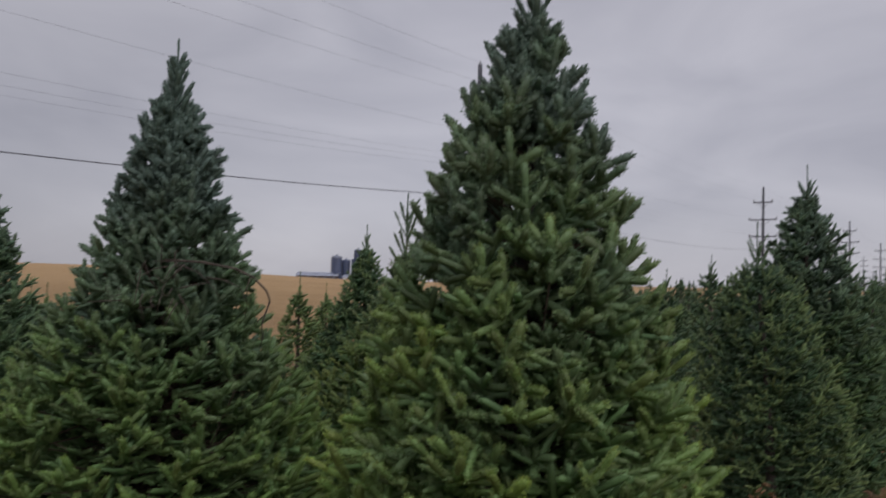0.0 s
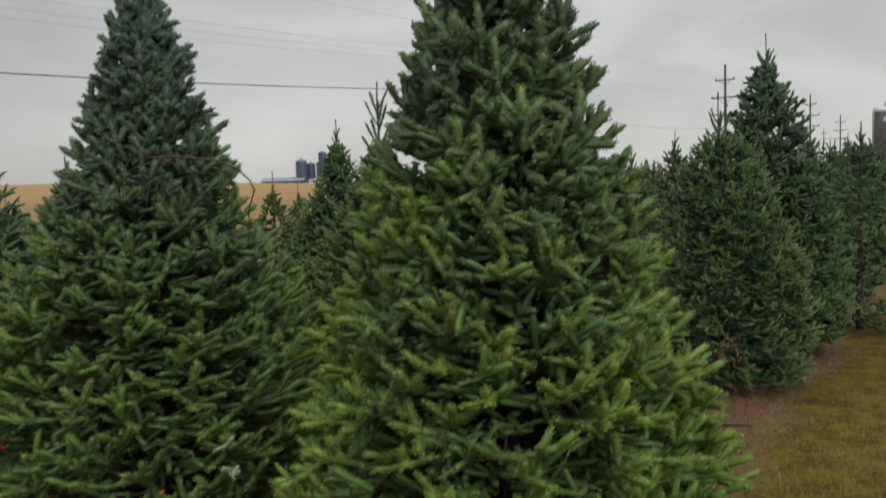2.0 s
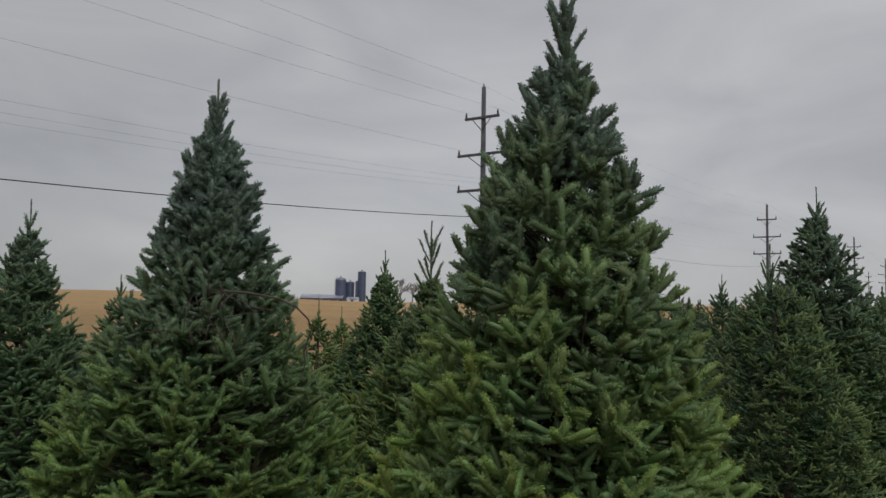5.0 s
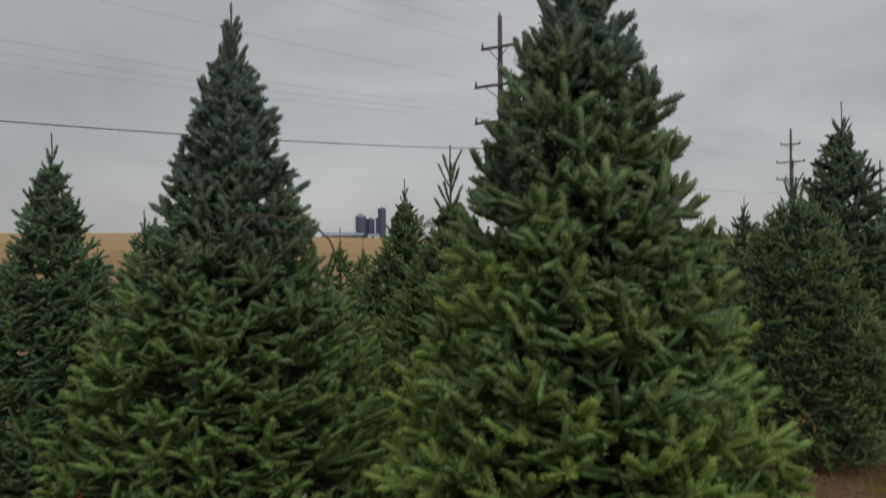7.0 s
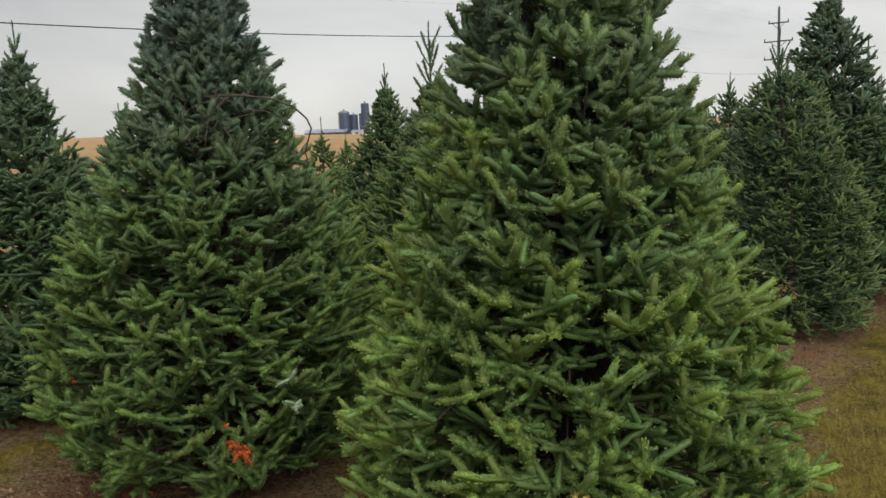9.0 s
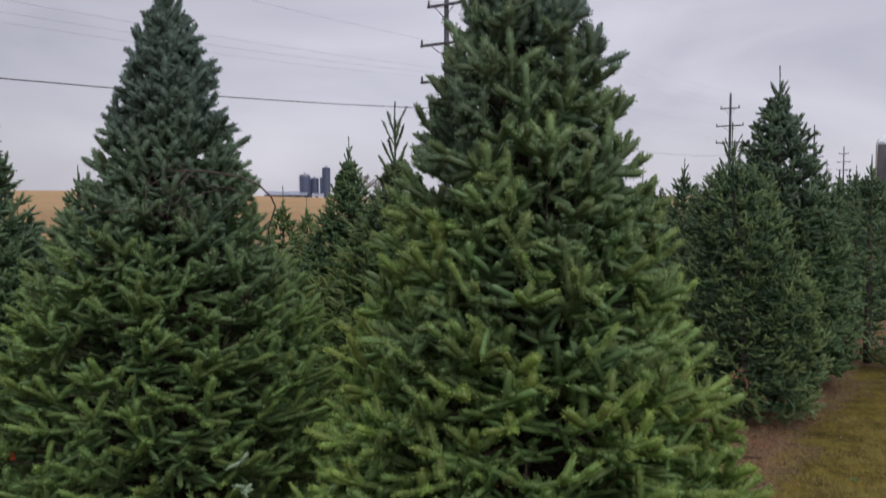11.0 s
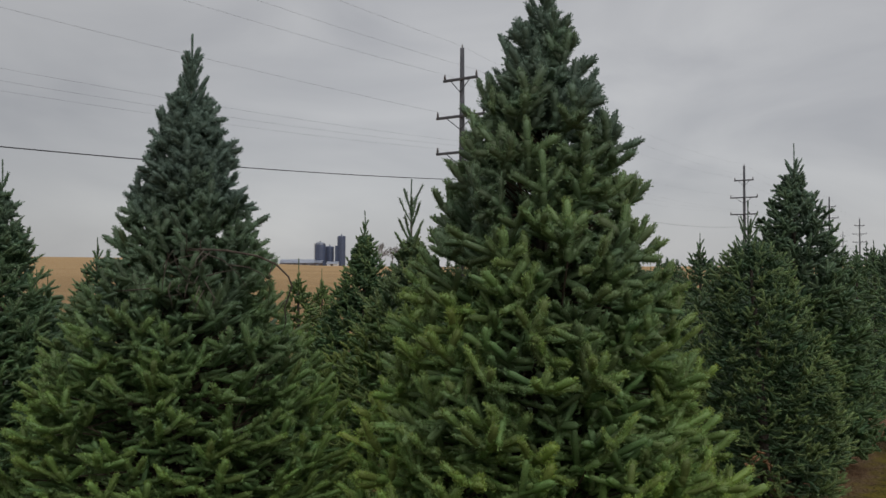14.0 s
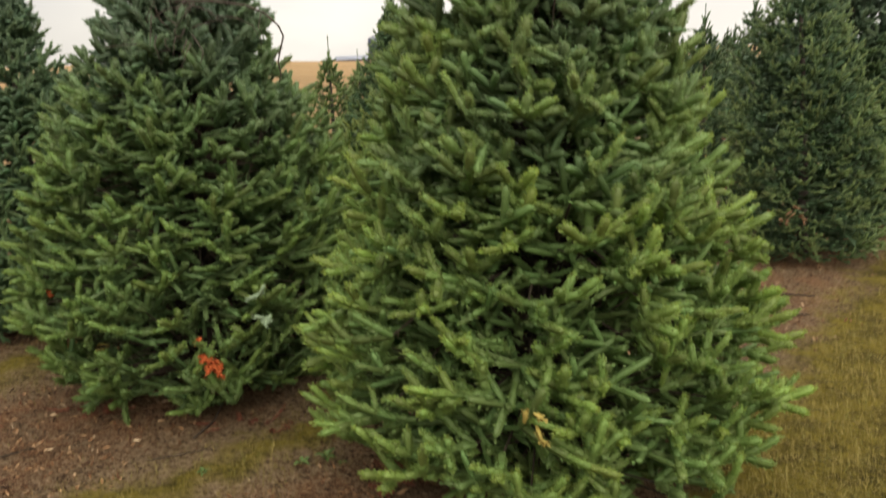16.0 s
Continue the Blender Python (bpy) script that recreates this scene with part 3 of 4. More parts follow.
def fir(x, y, seed, height, profile, label, count, size, leader, mat, per=40, nlen=0.023, nwid=0.0034, twig=0.0016, separate=False,
        group="firs in the plantation rows", lean=(0, 0), ring=7, ring_angle=0.5, steep=(0, 45), inner=0.8, lumps=0.05, tone_gain=1.0,
        leader_needle=0.6, core=0.0115, backed=False, ring_first=0.45, years=2, pieces=2, lift=0.2, ring_len=0.10, ring_drop=0.2, bow=((0, 0), (9, 0)), fine=0.0):
    rng, nr = random.Random(seed), np.random.default_rng(seed)
    tree = thing("fir_tree", pose(x, y, gz(x, y) - 0.01), label, "fir tree", group)
    r0 = 0.018 * height
    n = 7
    pts = [(lean[0] * (k / n) ** 1.5 + rng.gauss(0, 0.003), lean[1] * k / n + rng.gauss(0, 0.003), (height - leader * 0.75) * k / n - 0.02 * (k == 0)) for k in range(n + 1)]
    part("trunk", stem_bm(pts, [r0 * (1 - k / n) ** 0.8 + 0.0035 for k in range(n + 1)]), MAT_BARK, tree, "grey-brown tapering trunk")
    boughs = crown(rng, height, profile, count, size, leader, steep, inner, lumps, lean=lean, years=years, pieces=pieces, lift=lift, bow=bow, fine=fine)
    top, ring_shoots = leader_shoots(rng, height, leader, ring, lean, ring_angle, ring_first, ring_len, ring_drop)
    mats = (mat, MAT_TWIG)
    thick = min(nwid * 2.0, 0.012)
    if separate:
        shown, extra, rest = [], [], []
        for b in boughs:                                       # the side away from the lane is sparser
            (rest if b[3] or b[1].y > 0.25 else extra if len(shown) >= 300 else shown).append(b)
        for a, b, shoots, _ in shown:
            foliage("bough", nr, shoots, per, nlen, nwid, twig, mats, tree, [(a, b)], tone_gain, core)
        if extra:
            tagged(foliage("outer_foliage", nr, [s for b in extra for s in b[2]], per, nlen, nwid, twig, mats, tree, [(b[0], b[1]) for b in extra], tone_gain, core), kind="stuff")
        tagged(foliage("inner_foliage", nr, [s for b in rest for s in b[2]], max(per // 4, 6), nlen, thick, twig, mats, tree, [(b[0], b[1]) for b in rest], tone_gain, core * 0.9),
               "inner foliage toned dark like deep shade, and rear foliage", kind="stuff")
        for k in range(0, len(ring_shoots), 2):
            foliage("top_shoot", nr, ring_shoots[k:k + 2], per, nlen * 0.85, nwid, twig, mats, tree, (), tone_gain, core * 0.8)
    else:
        if backed:
            rear = [b for k, b in enumerate(boughs) if b[3] or (b[1].y > 0.12 and k % 3)]
            boughs = [b for b in boughs if not (b[1].y > 0.12 or b[3])]
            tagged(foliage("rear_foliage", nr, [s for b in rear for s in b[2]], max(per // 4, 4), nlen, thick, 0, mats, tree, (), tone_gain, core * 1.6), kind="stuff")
        foliage("crown", nr, [s for b in boughs for s in b[2]] + ring_shoots, per, nlen, nwid, twig, mats, tree, [(b[0], b[1]) for b in boughs] if twig else (), tone_gain, core)
    foliage("leader", nr, top, max(int(per * 0.5), 6), nlen * leader_needle, nwid, 0, mats, tree, core=max(core * 0.45, 0.006))
    return tree


# the two large firs in front
BIG = fir(0.31, 3.78, 11, 2.94,
          [(0.03, 0.34), (0.13, 0.54), (0.25, 0.82), (0.36, 0.86), (0.5, 0.85), (0.75, 0.78), (1.1, 0.66), (1.4, 0.575), (1.6, 0.50), (1.8, 0.435), (1.96, 0.392), (2.1, 0.346), (2.25, 0.29), (2.42, 0.215), (2.52, 0.15), (2.62, 0.085), (2.94, 0.03)],
          "tall dense green fir with blue-tinged shoots on bare litter", 460, 0.130, 0.32, MAT_FIR, 100, 0.0275, 0.0040, 0.0030, True, ring=17, ring_angle=0.66, lean=(0.006, 0), bow=((0.8, 0.0), (1.5, -0.014), (2.15, -0.02), (2.4, -0.016)), lumps=0.02, core=0.0155, leader_needle=0.85, ring_first=0.5, ring_len=0.15, ring_drop=0.18,
          inner=1.95, steep=(6, 50))
LEFT_FIR = fir(-1.33, 4.62, 23, 2.80,
               [(0.03, 0.60), (0.25, 0.78), (0.55, 0.85), (0.8, 0.80), (1.03, 0.73), (1.29, 0.625), (1.5, 0.505), (1.68, 0.41), (1.85, 0.34), (2.0, 0.292), (2.13, 0.25), (2.25, 0.205), (2.37, 0.155), (2.45, 0.13), (2.53, 0.10), (2.8, 0.01)],
               "green fir with a long leader and a dead tangled twig", 520, 0.125, 0.275, MAT_FIR_L, 80, 0.0268, 0.0044, 0.0030, True, ring=34, ring_angle=0.70, lean=(0.05, 0), lumps=0.01, core=0.0150, ring_first=0.48, ring_len=0.14, ring_drop=0.3, fine=0.55, bow=((1.3, 0.0), (1.7, 0.025), (2.1, 0.018), (2.4, 0.0)), leader_needle=0.42,
               inner=1.6, steep=(6, 54))

# single firs behind, each with its own outline
fir(-2.73, 5.5, 31, 2.33, [(0.05, 0.55), (0.3, 0.75), (0.7, 0.68), (1.1, 0.53), (1.4, 0.40), (1.7, 0.26), (2.0, 0.15), (2.3, 0.01)],
    "blue-green fir with a narrow open top", 380, 0.115, 0.20, MAT_FIR_G, 26, 0.023, 0.0062, 0.0, ring=16, ring_angle=0.66, ring_first=0.15, ring_len=0.17, ring_drop=0.42, leader_needle=0.5, core=0.0095, steep=(5, 42), backed=True, inner=1.8)
fir(-0.36, 6.05, 37, 2.27, [(0.05, 0.7), (0.3, 0.80), (0.8, 0.68), (1.15, 0.52), (1.5, 0.30), (1.7, 0.18), (1.85, 0.09), (2.24, 0.02)],
    "yellow-green fir with a sparse forked top", 400, 0.10, 0.36, MAT_FIR_Y, 18, 0.022, 0.0070, 0.0, inner=1.1, ring=13, ring_angle=0.52, ring_first=0.55, ring_len=0.19, ring_drop=0.18, leader_needle=0.45, core=0.009, steep=(8, 50), backed=True)
fir(-1.03, 8.57, 41, 2.25, [(0.05, 0.6), (0.3, 0.76), (0.8, 0.64), (1.2, 0.46), (1.6, 0.29), (1.8, 0.19), (2.0, 0.10), (2.2, 0.01)],
    "slim dark green fir with a pointed top", 480, 0.078, 0.22, MAT_FIR_B, 10, 0.019, 0.0090, 0.0, inner=2.0, ring=20, ring_angle=0.5, ring_first=0.25, ring_len=0.12, ring_drop=0.36, core=0.010, steep=(8, 50), backed=True)
ROUND = fir(2.2, 7.05, 43, 2.22, [(0.03, 0.54), (0.3, 0.60), (0.7, 0.58), (1.1, 0.52), (1.5, 0.41), (1.75, 0.29), (1.9, 0.17), (2.0, 0.07), (2.22, 0.02)],
    "dense round-topped dark fir beside the bare strip", 560, 0.085, 0.30, MAT_FIR_D, 18, 0.0175, 0.0060, 0.0, inner=1.0, ring=15, ring_angle=0.68, lean=(-0.12, 0), leader_needle=0.5, ring_first=0.3, ring_len=0.19, ring_drop=0.2, core=0.0075, steep=(4, 48), tone_gain=1.25, backed=True)
fir(2.85, 8.2, 47, 2.82, [(0.05, 0.5), (0.3, 0.74), (0.8, 0.68), (1.3, 0.60), (1.7, 0.51), (1.94, 0.405), (2.13, 0.335), (2.30, 0.235), (2.42, 0.15), (2.6, 0.09), (2.82, 0.01)],
    "tall dark green fir with a clear leader", 500, 0.112, 0.26, MAT_FIR_G, 25, 0.022, 0.0075, 0.0, inner=1.5, ring=22, ring_angle=0.72, ring_first=0.08, ring_len=0.19, ring_drop=0.36, leader_needle=0.35, core=0.0115, steep=(5, 42), backed=True, fine=0.4)
SMALL = fir(2.745, 10.93, 53, 2.14, [(0.03, 0.5), (0.3, 0.62), (0.8, 0.54), (1.3, 0.38), (1.6, 0.28), (1.82, 0.19), (1.95, 0.10), (2.14, 0.01)],
            "bushy green fir in the plantation row", 200, 0.105, 0.20, MAT_FIR_D, 8, 0.022, 0.0120, 0.0, ring=12, ring_angle=0.6, ring_first=0.2, ring_len=0.13, ring_drop=0.22, core=0.0115, steep=(6, 48), inner=0.6, pieces=1)
for mx, my, turn, k in ((1.80, 8.85, 20, 0.89), (4.09, 9.06, 70, 0.97), (4.62, 10.95, 160, 0.93), (5.5, 12.4, 250, 0.98), (-3.36, 8.0, 310, 0.92)):
    copy_thing(SMALL, pose(mx, my, gz(mx, my) - 0.01, 0, 0, turn) @ Matrix.Diagonal((k, k, k, 1)))

YOUNG = fir(-1.83, 9.3, 59, 1.80, [(0.03, 0.38), (0.3, 0.46), (0.8, 0.37), (1.2, 0.25), (1.45, 0.15), (1.6, 0.07), (1.8, 0.01)],
            "small dense young fir in front of the field", 300, 0.095, 0.22, MAT_FIR_Y2, 8, 0.019, 0.012, 0.0, ring=10, ring_len=0.08, ring_drop=0.15, ring_first=0.1, leader_needle=0.45, core=0.013, steep=(10, 55), inner=0.8, pieces=1, years=1)
for mx, my, turn, k in ((-2.02, 11.5, 120, 0.94), (-2.62, 8.1, 220, 0.8), (-3.55, 7.35, 75, 0.935), (-4.36, 9.0, 310, 0.9)):
    copy_thing(YOUNG, pose(mx, my, gz(mx, my) - 0.01, 0, 0, turn) @ Matrix.Diagonal((k, k, k, 1)))

# far firs: four shapes, copied along the rows
KINDS = []
for k, (h, wide) in enumerate(((2.0, 0.60), (1.85, 0.64), (1.9, 0.58), (1.75, 0.56))):
    prof = [(0.04, wide * 0.8), (0.3, wide), (h * 0.4, wide * 0.86), (h * 0.62, wide * 0.62), (h * 0.82, wide * 0.34), (h * 0.93, wide * 0.14), (h, 0.01)]
    spot = ((1.75, 12.9), (3.55, 15.6), (5.6, 16.5), (6.4, 18.3))[k]
    KINDS.append(fir(*spot, 60 + k, h, prof, "dark green fir standing in a plantation row", 120, 0.16, 0.14, MAT_FAR, 4, 0.030, 0.022, 0.0, ring=5, inner=0.5, core=0.020, steep=(8, 48), pieces=1, years=1))
rnd = random.Random(5)
taken = [(1.80, 8.85), (2.745, 10.93), (4.09, 9.06), (4.62, 10.95), (5.5, 12.4), (-3.36, 8.0), (-3.55, 7.35), (-4.36, 9.0), (6.4, 18.3), (1.75, 12.9), (3.55, 15.6), (-2.02, 11.5), (-2.62, 8.1), (-1.83, 9.3), (5.6, 16.5), (0.31, 3.78), (-1.33, 4.62), (-2.73, 5.5), (-0.36, 6.05), (-1.03, 8.57), (2.2, 7.05), (2.85, 8.2)]
spots = [(-2.7, 9.5)]
for row in range(7):
    across = -1.9 - 1.8 * row
    for k in range(60):
        along = (10.2 if row == 0 else 6.6) + 1.68 * k
        px, py = ROW_N * across + ROW_U * along
        if px / py > -0.06 and along < 33:
            spots.append((px, py))
for px, py in spots:
    px, py = px + rnd.gauss(0, 0.12), py + rnd.gauss(0, 0.12)
    if rnd.random() < 0.06 or any(math.hypot(px - a, py - b) < 0.9 for a, b in taken):
        continue
    src = KINDS[rnd.randrange(4)]
    s = rnd.uniform(0.82, 1.06)
    copy_thing(src, pose(px, py, gz(px, py) - 0.01, 0, 0, rnd.uniform(0, 360)) @ Matrix.Diagonal((s, s, s * rnd.uniform(0.92, 1.1), 1)))

# the rows go on up the rise to the right, with coarser shapes
distant = fir(9.6, 20.6, 71, 2.1, [(0.04, 0.5), (0.3, 0.62), (0.9, 0.5), (1.4, 0.32), (1.8, 0.14), (2.1, 0.01)],
              "dark green fir far up a plantation row", 55, 0.2, 0.14, MAT_FAR, 3, 0.05, 0.04, 0.0, ring=3, inner=0.3, core=0.034, steep=(8, 48), pieces=1, years=1)
for row in range(4):
    for k in range(20):
        px, py = ROW_N * (-1.9 - 1.8 * row) + ROW_U * (33.6 + 1.75 * k + 0.4 * row)
        if px / py > 0.2 and rnd.random() < 0.92:
            px, py = px + rnd.gauss(0, 0.12), py + rnd.gauss(0, 0.12)
            s = rnd.uniform(0.9, 1.25)
            copy_thing(distant, pose(px, py, gz(px, py) - 0.01, 0, 0, rnd.uniform(0, 360)) @ Matrix.Diagonal((s, s, s, 1)))

# ---- power line ----
LINE_U = Vector((27.5, 45.8, 0)).normalized()
LINE_N = Vector((LINE_U.y, -LINE_U.x, 0))
ARMS = ((10.63, 0.95), (8.88, 1.35), (7.18, 1.35))     # height and half length of the crossarms


def power_pole(k):
    px, py, drop = ((-0.9, 39.0, 0.0), (26.6, 84.8, 0.45), (54.1, 130.6, 0.3), (79.4, 176.4, 1.4), (120.7, 280.0, 0.3))[k]
    z = gz(px, py) - drop
    pole = thing("power_pole", Matrix.Translation((px, py, z - 0.3)) @ Matrix.Rotation(math.atan2(LINE_N.y, LINE_N.x), 4, "Z"),
                 "weathered wooden power pole with three crossarms", "power pole", "poles of the power line")
    top = 12.12 - 0.26 + 0.3
    part("shaft", stem_bm([(0, 0, 0), (0, 0, top * 0.5), (0, 0, top)], [0.165, 0.14, 0.105], 10), MAT_POLE, pole)
    for h, half in ARMS:
        h = h - 0.26 + 0.3
        bm = bmesh.new()
        box(bm, (-half, -0.20, h - 0.06), (half, -0.09, h + 0.06))
        bmesh.ops.bevel(bm, geom=bm.edges[:], offset=0.012, segments=1, affect="EDGES")
        arm = part("crossarm", bm, MAT_POLE, pole)
        for sgn in (-1, 1):
            part("brace", stem_bm([(sgn * half * 0.55, -0.17, h - 0.06), (0, -0.16, h - 0.62)], [0.022, 0.022], 5), MAT_POLE, arm)
            ins = stem_bm([(sgn * (half - 0.07), -0.145, h + 0.05), (sgn * (half - 0.07), -0.145, h + 0.12), (sgn * (half - 0.07), -0.145, h + 0.2),
                           (sgn * (half - 0.07), -0.145, h + 0.3)], [0.025, 0.06, 0.045, 0.03], 8)
            part("insulator", ins, MAT_INSUL, arm, "dark glazed insulator")
        if h < 7.5:
            part("insulator", stem_bm([(0.5, -0.145, h + 0.05), (0.5, -0.145, h + 0.12), (0.5, -0.145, h + 0.2), (0.5, -0.145, h + 0.27)], [0.025, 0.06, 0.045, 0.03], 8), MAT_INSUL, arm, "dark glazed insulator")
    part("cap_pin", stem_bm([(0, 0, top), (0, 0, top + 0.18)], [0.035, 0.025], 6), MAT_INSUL, pole)
    return px, py, z


pole_feet = [(-28.4, -6.8, 0.2)] + [power_pole(k) for k in range(5)]


def wire(name, label, side, height, sag, radius, mat, spans, dip=0.0):
    """One wire or cable over some of the line's spans. dip: how much lower it hangs on the span's first pole."""
    for a, b in zip(pole_feet[spans[0]:spans[1]], pole_feet[spans[0] + 1:spans[1] + 1]):
        bm = bmesh.new()
        r = radius if a is pole_feet[0] else radius * 0.6
        pts = []
        for i in range(25):
            s = i / 24
            p = Vector((a[0] + (b[0] - a[0]) * s, a[1] + (b[1] - a[1]) * s, a[2] + (b[2] - a[2]) * s + height - 0.26 - 4 * sag * s * (1 - s) - dip * (1 - s)))
            pts.append(p + LINE_N * side)
        tube(bm, pts, [r] * 25, 5)
        me = bpy.data.meshes.new(name)
        bm.to_mesh(me)
        bm.free()
        me.materials.append(mat)
        tagged(new(name, me), label, "wire", "wires of the power line")


# side of the pole, height, sag and dip on the span over the camera
WIRES = ((0.0, 12.22, 0.51, -0.15), (0.88, 10.96, 0.71, 0.0), (-0.88, 10.96, 0.78, 0.0), (-1.28, 9.21, 0.56, 0.07),
         (1.28, 7.5, 0.9, 0.55), (0.5, 7.42, 0.92, 0.62), (-1.28, 7.47, 0.9, 0.5))
for k, (side, height, sag, dip) in enumerate(WIRES):
    text = "thin grey wire along the tops of the poles" if k == 0 else "thin grey wire carried by a pole's crossarm"
    wire("power_wire", text, side, height, sag, 0.0037 if k < 4 else 0.0026, MAT_WIRE, (0, 1), dip)
    wire("power_wire", text, side, height, 0.75, 0.0042, MAT_WIRE, (1, 5))
wire("telephone_cable", "black sagging cable below the power wires", -0.2, 5.92, 0.74, 0.016, MAT_CABLE, (0, 1), 1.1)
wire("telephone_cable", "black sagging cable below the power wires", -0.2, 5.92, 0.75, 0.015, MAT_CABLE, (1, 5))


# ---- farmstead on the far field ----
def cylinder_bm(r, z0, z1, sides=32, dome=0.0, ribs=0):
    bm = bmesh.new()
    pts, rad = [(0, 0, z0)], [r]
    for k in range(1, ribs + 1):
        z = z0 + (z1 - z0) * k / (ribs + 1)
        pts += [(0, 0, z - 0.08), (0, 0, z - 0.07), (0, 0, z + 0.07), (0, 0, z + 0.08)]
        rad += [r, r + 0.07, r + 0.07, r]
    pts.append((0, 0, z1))
    rad.append(r)
    if dome:
        for k in range(1, 6):
            a = math.pi / 2 * k / 6
            pts.append((0, 0, z1 + dome * math.sin(a)))
            rad.append(r * math.cos(a))
        pts.append((0, 0, z1 + dome))
        rad.append(0.15)
    return tube(bm, pts, rad, sides)


def silo(x, y, r, h, dome, mat, dome_mat, label, chute=0.0, base=None, ribs=9, pipe=False):
    s = thing("silo", pose(x, y, (gz(x, y) if base is None else base) - 0.3), label, "silo", "silos of the farms")
    part("body", cylinder_bm(r, 0, h, ribs=ribs), mat, s)
    part("dome", cylinder_bm(r + 0.05, h - 0.3, h, dome=dome), dome_mat, s, "rounded metal roof")
    bm = bmesh.new()
    for sx in (-0.25, 0.25):
        tube(bm, [(sx, -r - 0.25, 0.3), (sx, -r - 0.25, h + 0.8)], [0.05, 0.05], 5)
    for k in range(int(h / 0.9)):
        tube(bm, [(-0.25, -r - 0.25, 0.6 + 0.9 * k), (0.25, -r - 0.25, 0.6 + 0.9 * k)], [0.03, 0.03], 4)
    part("ladder", bm, mat, s)
    if chute:
        bm = bmesh.new()
        box(bm, (-r - 1.6, -1.1, 0), (-r * 0.8, 1.1, chute))
        part("chute", bm, mat, s, "enclosed filling chute")
    if pipe:
        pts = [(-r - 0.35, -0.6, 0.3), (-r - 0.35, -0.6, h)]
        pts += [(-(r + 0.35) * math.cos(a), -0.6, h + (dome + 0.9) * math.sin(a)) for a in (0.3, 0.6, 0.9, 1.2, 1.5)]
        part("fill_pipe", stem_bm(pts, [0.14] * len(pts), 8), MAT_DOME, s, "galvanised filling pipe arching over the roof")
    bm = bmesh.new()
    tube(bm, [(0, 0, h + dome - 0.1), (0, 0, h + dome + 1.0)], [0.5, 0.4], 8)
    part("vent", bm, dome_mat, s)
    return s


silo(-104.7, 600, 3.0, 23.2, 0.8, MAT_SILO_DARK, MAT_SILO_DARK, "tall dark blue silo beside the barn", 16.5)
silo(-120.5, 600, 4.0, 17.2, 1.9, MAT_SILO_BLUE, MAT_SILO_DOME, "wide blue silo with a grey domed roof", pipe=True)
silo(-114.6, 606, 3.2, 15.6, 0.9, MAT_SILO_BLUE, MAT_SILO_BLUE, "shorter blue silo behind the wide one")
silo(100.8, 200, 2.9, 12.5, 1.0, MAT_SILO_GREY, MAT_DOME, "tall grey silo with a low bright dome and a filling pipe", ribs=5, pipe=True)
silo(100.2, 193, 3.2, 9.9, 1.9, MAT_SILO_GREY, MAT_DOME, "lower grey silo with a bright domed roof", ribs=4)


def barn(x, y, length, width, eave, ridge, wall_mat, label, doors=5):
    b = thing("barn", pose(x, y, gz(x, y) - 0.2), label, "barn")
    l, w = length / 2, width / 2
    bm = bmesh.new()
    lo = [bm.verts.new(p) for p in ((-l, -w, 0), (l, -w, 0), (l, w, 0), (-l, w, 0))]
    hi = [bm.verts.new(p) for p in ((-l, -w, eave), (l, -w, eave), (l, w, eave), (-l, w, eave))]
    g = [bm.verts.new((-l, 0, ridge)), bm.verts.new((l, 0, ridge))]
    for k in (0, 2):
        bm.faces.new((lo[k], lo[(k + 1) % 4], hi[(k + 1) % 4], hi[k]))
    bm.faces.new((lo[1], lo[2], hi[2], g[1], hi[1]))
    bm.faces.new((lo[3], lo[0], hi[0], g[0], hi[3]))
    part("wall", bm, wall_mat, b)
    for sgn in (-1, 1):
        bm = bmesh.new()
        drop = (ridge - eave) / w * 0.5
        v = [bm.verts.new(p) for p in ((-l - 0.5, sgn * (w + 0.5), eave - drop), (l + 0.5, sgn * (w + 0.5), eave - drop), (l + 0.5, 0, ridge), (-l - 0.5, 0, ridge))]
        bm.faces.new(v if sgn < 0 else v[::-1])
        bmesh.ops.solidify(bm, geom=bm.faces[:], thickness=-0.18)
        part("roof", bm, MAT_ROOF, b, "pale metal roof")
    for k in range(doors):
        bm = bmesh.new()
        cx = -l + length * (k + 0.5) / doors
        box(bm, (cx - 1.0, -w - 0.06, 0.1), (cx + 1.0, -w + 0.02, min(eave - 0.4, 2.6)))
        part("door", bm, MAT_BARNWALL if wall_mat is MAT_WHITEWALL else MAT_SILO_GREY, b)
    return b


barn(-133.5, 598, 31.0, 12.0, 3.4, 5.9, MAT_BARNWALL, "long low barn with a pale metal roof")
barn(-109.5, 592, 7.5, 8.0, 3.0, 4.6, MAT_WHITEWALL, "small white shed beside the silos", 1)
barn(113.5, 198, 12.0, 9.0, 5.0, 8.5, MAT_BARNWALL, "dark barn beside the grey silos", 2)


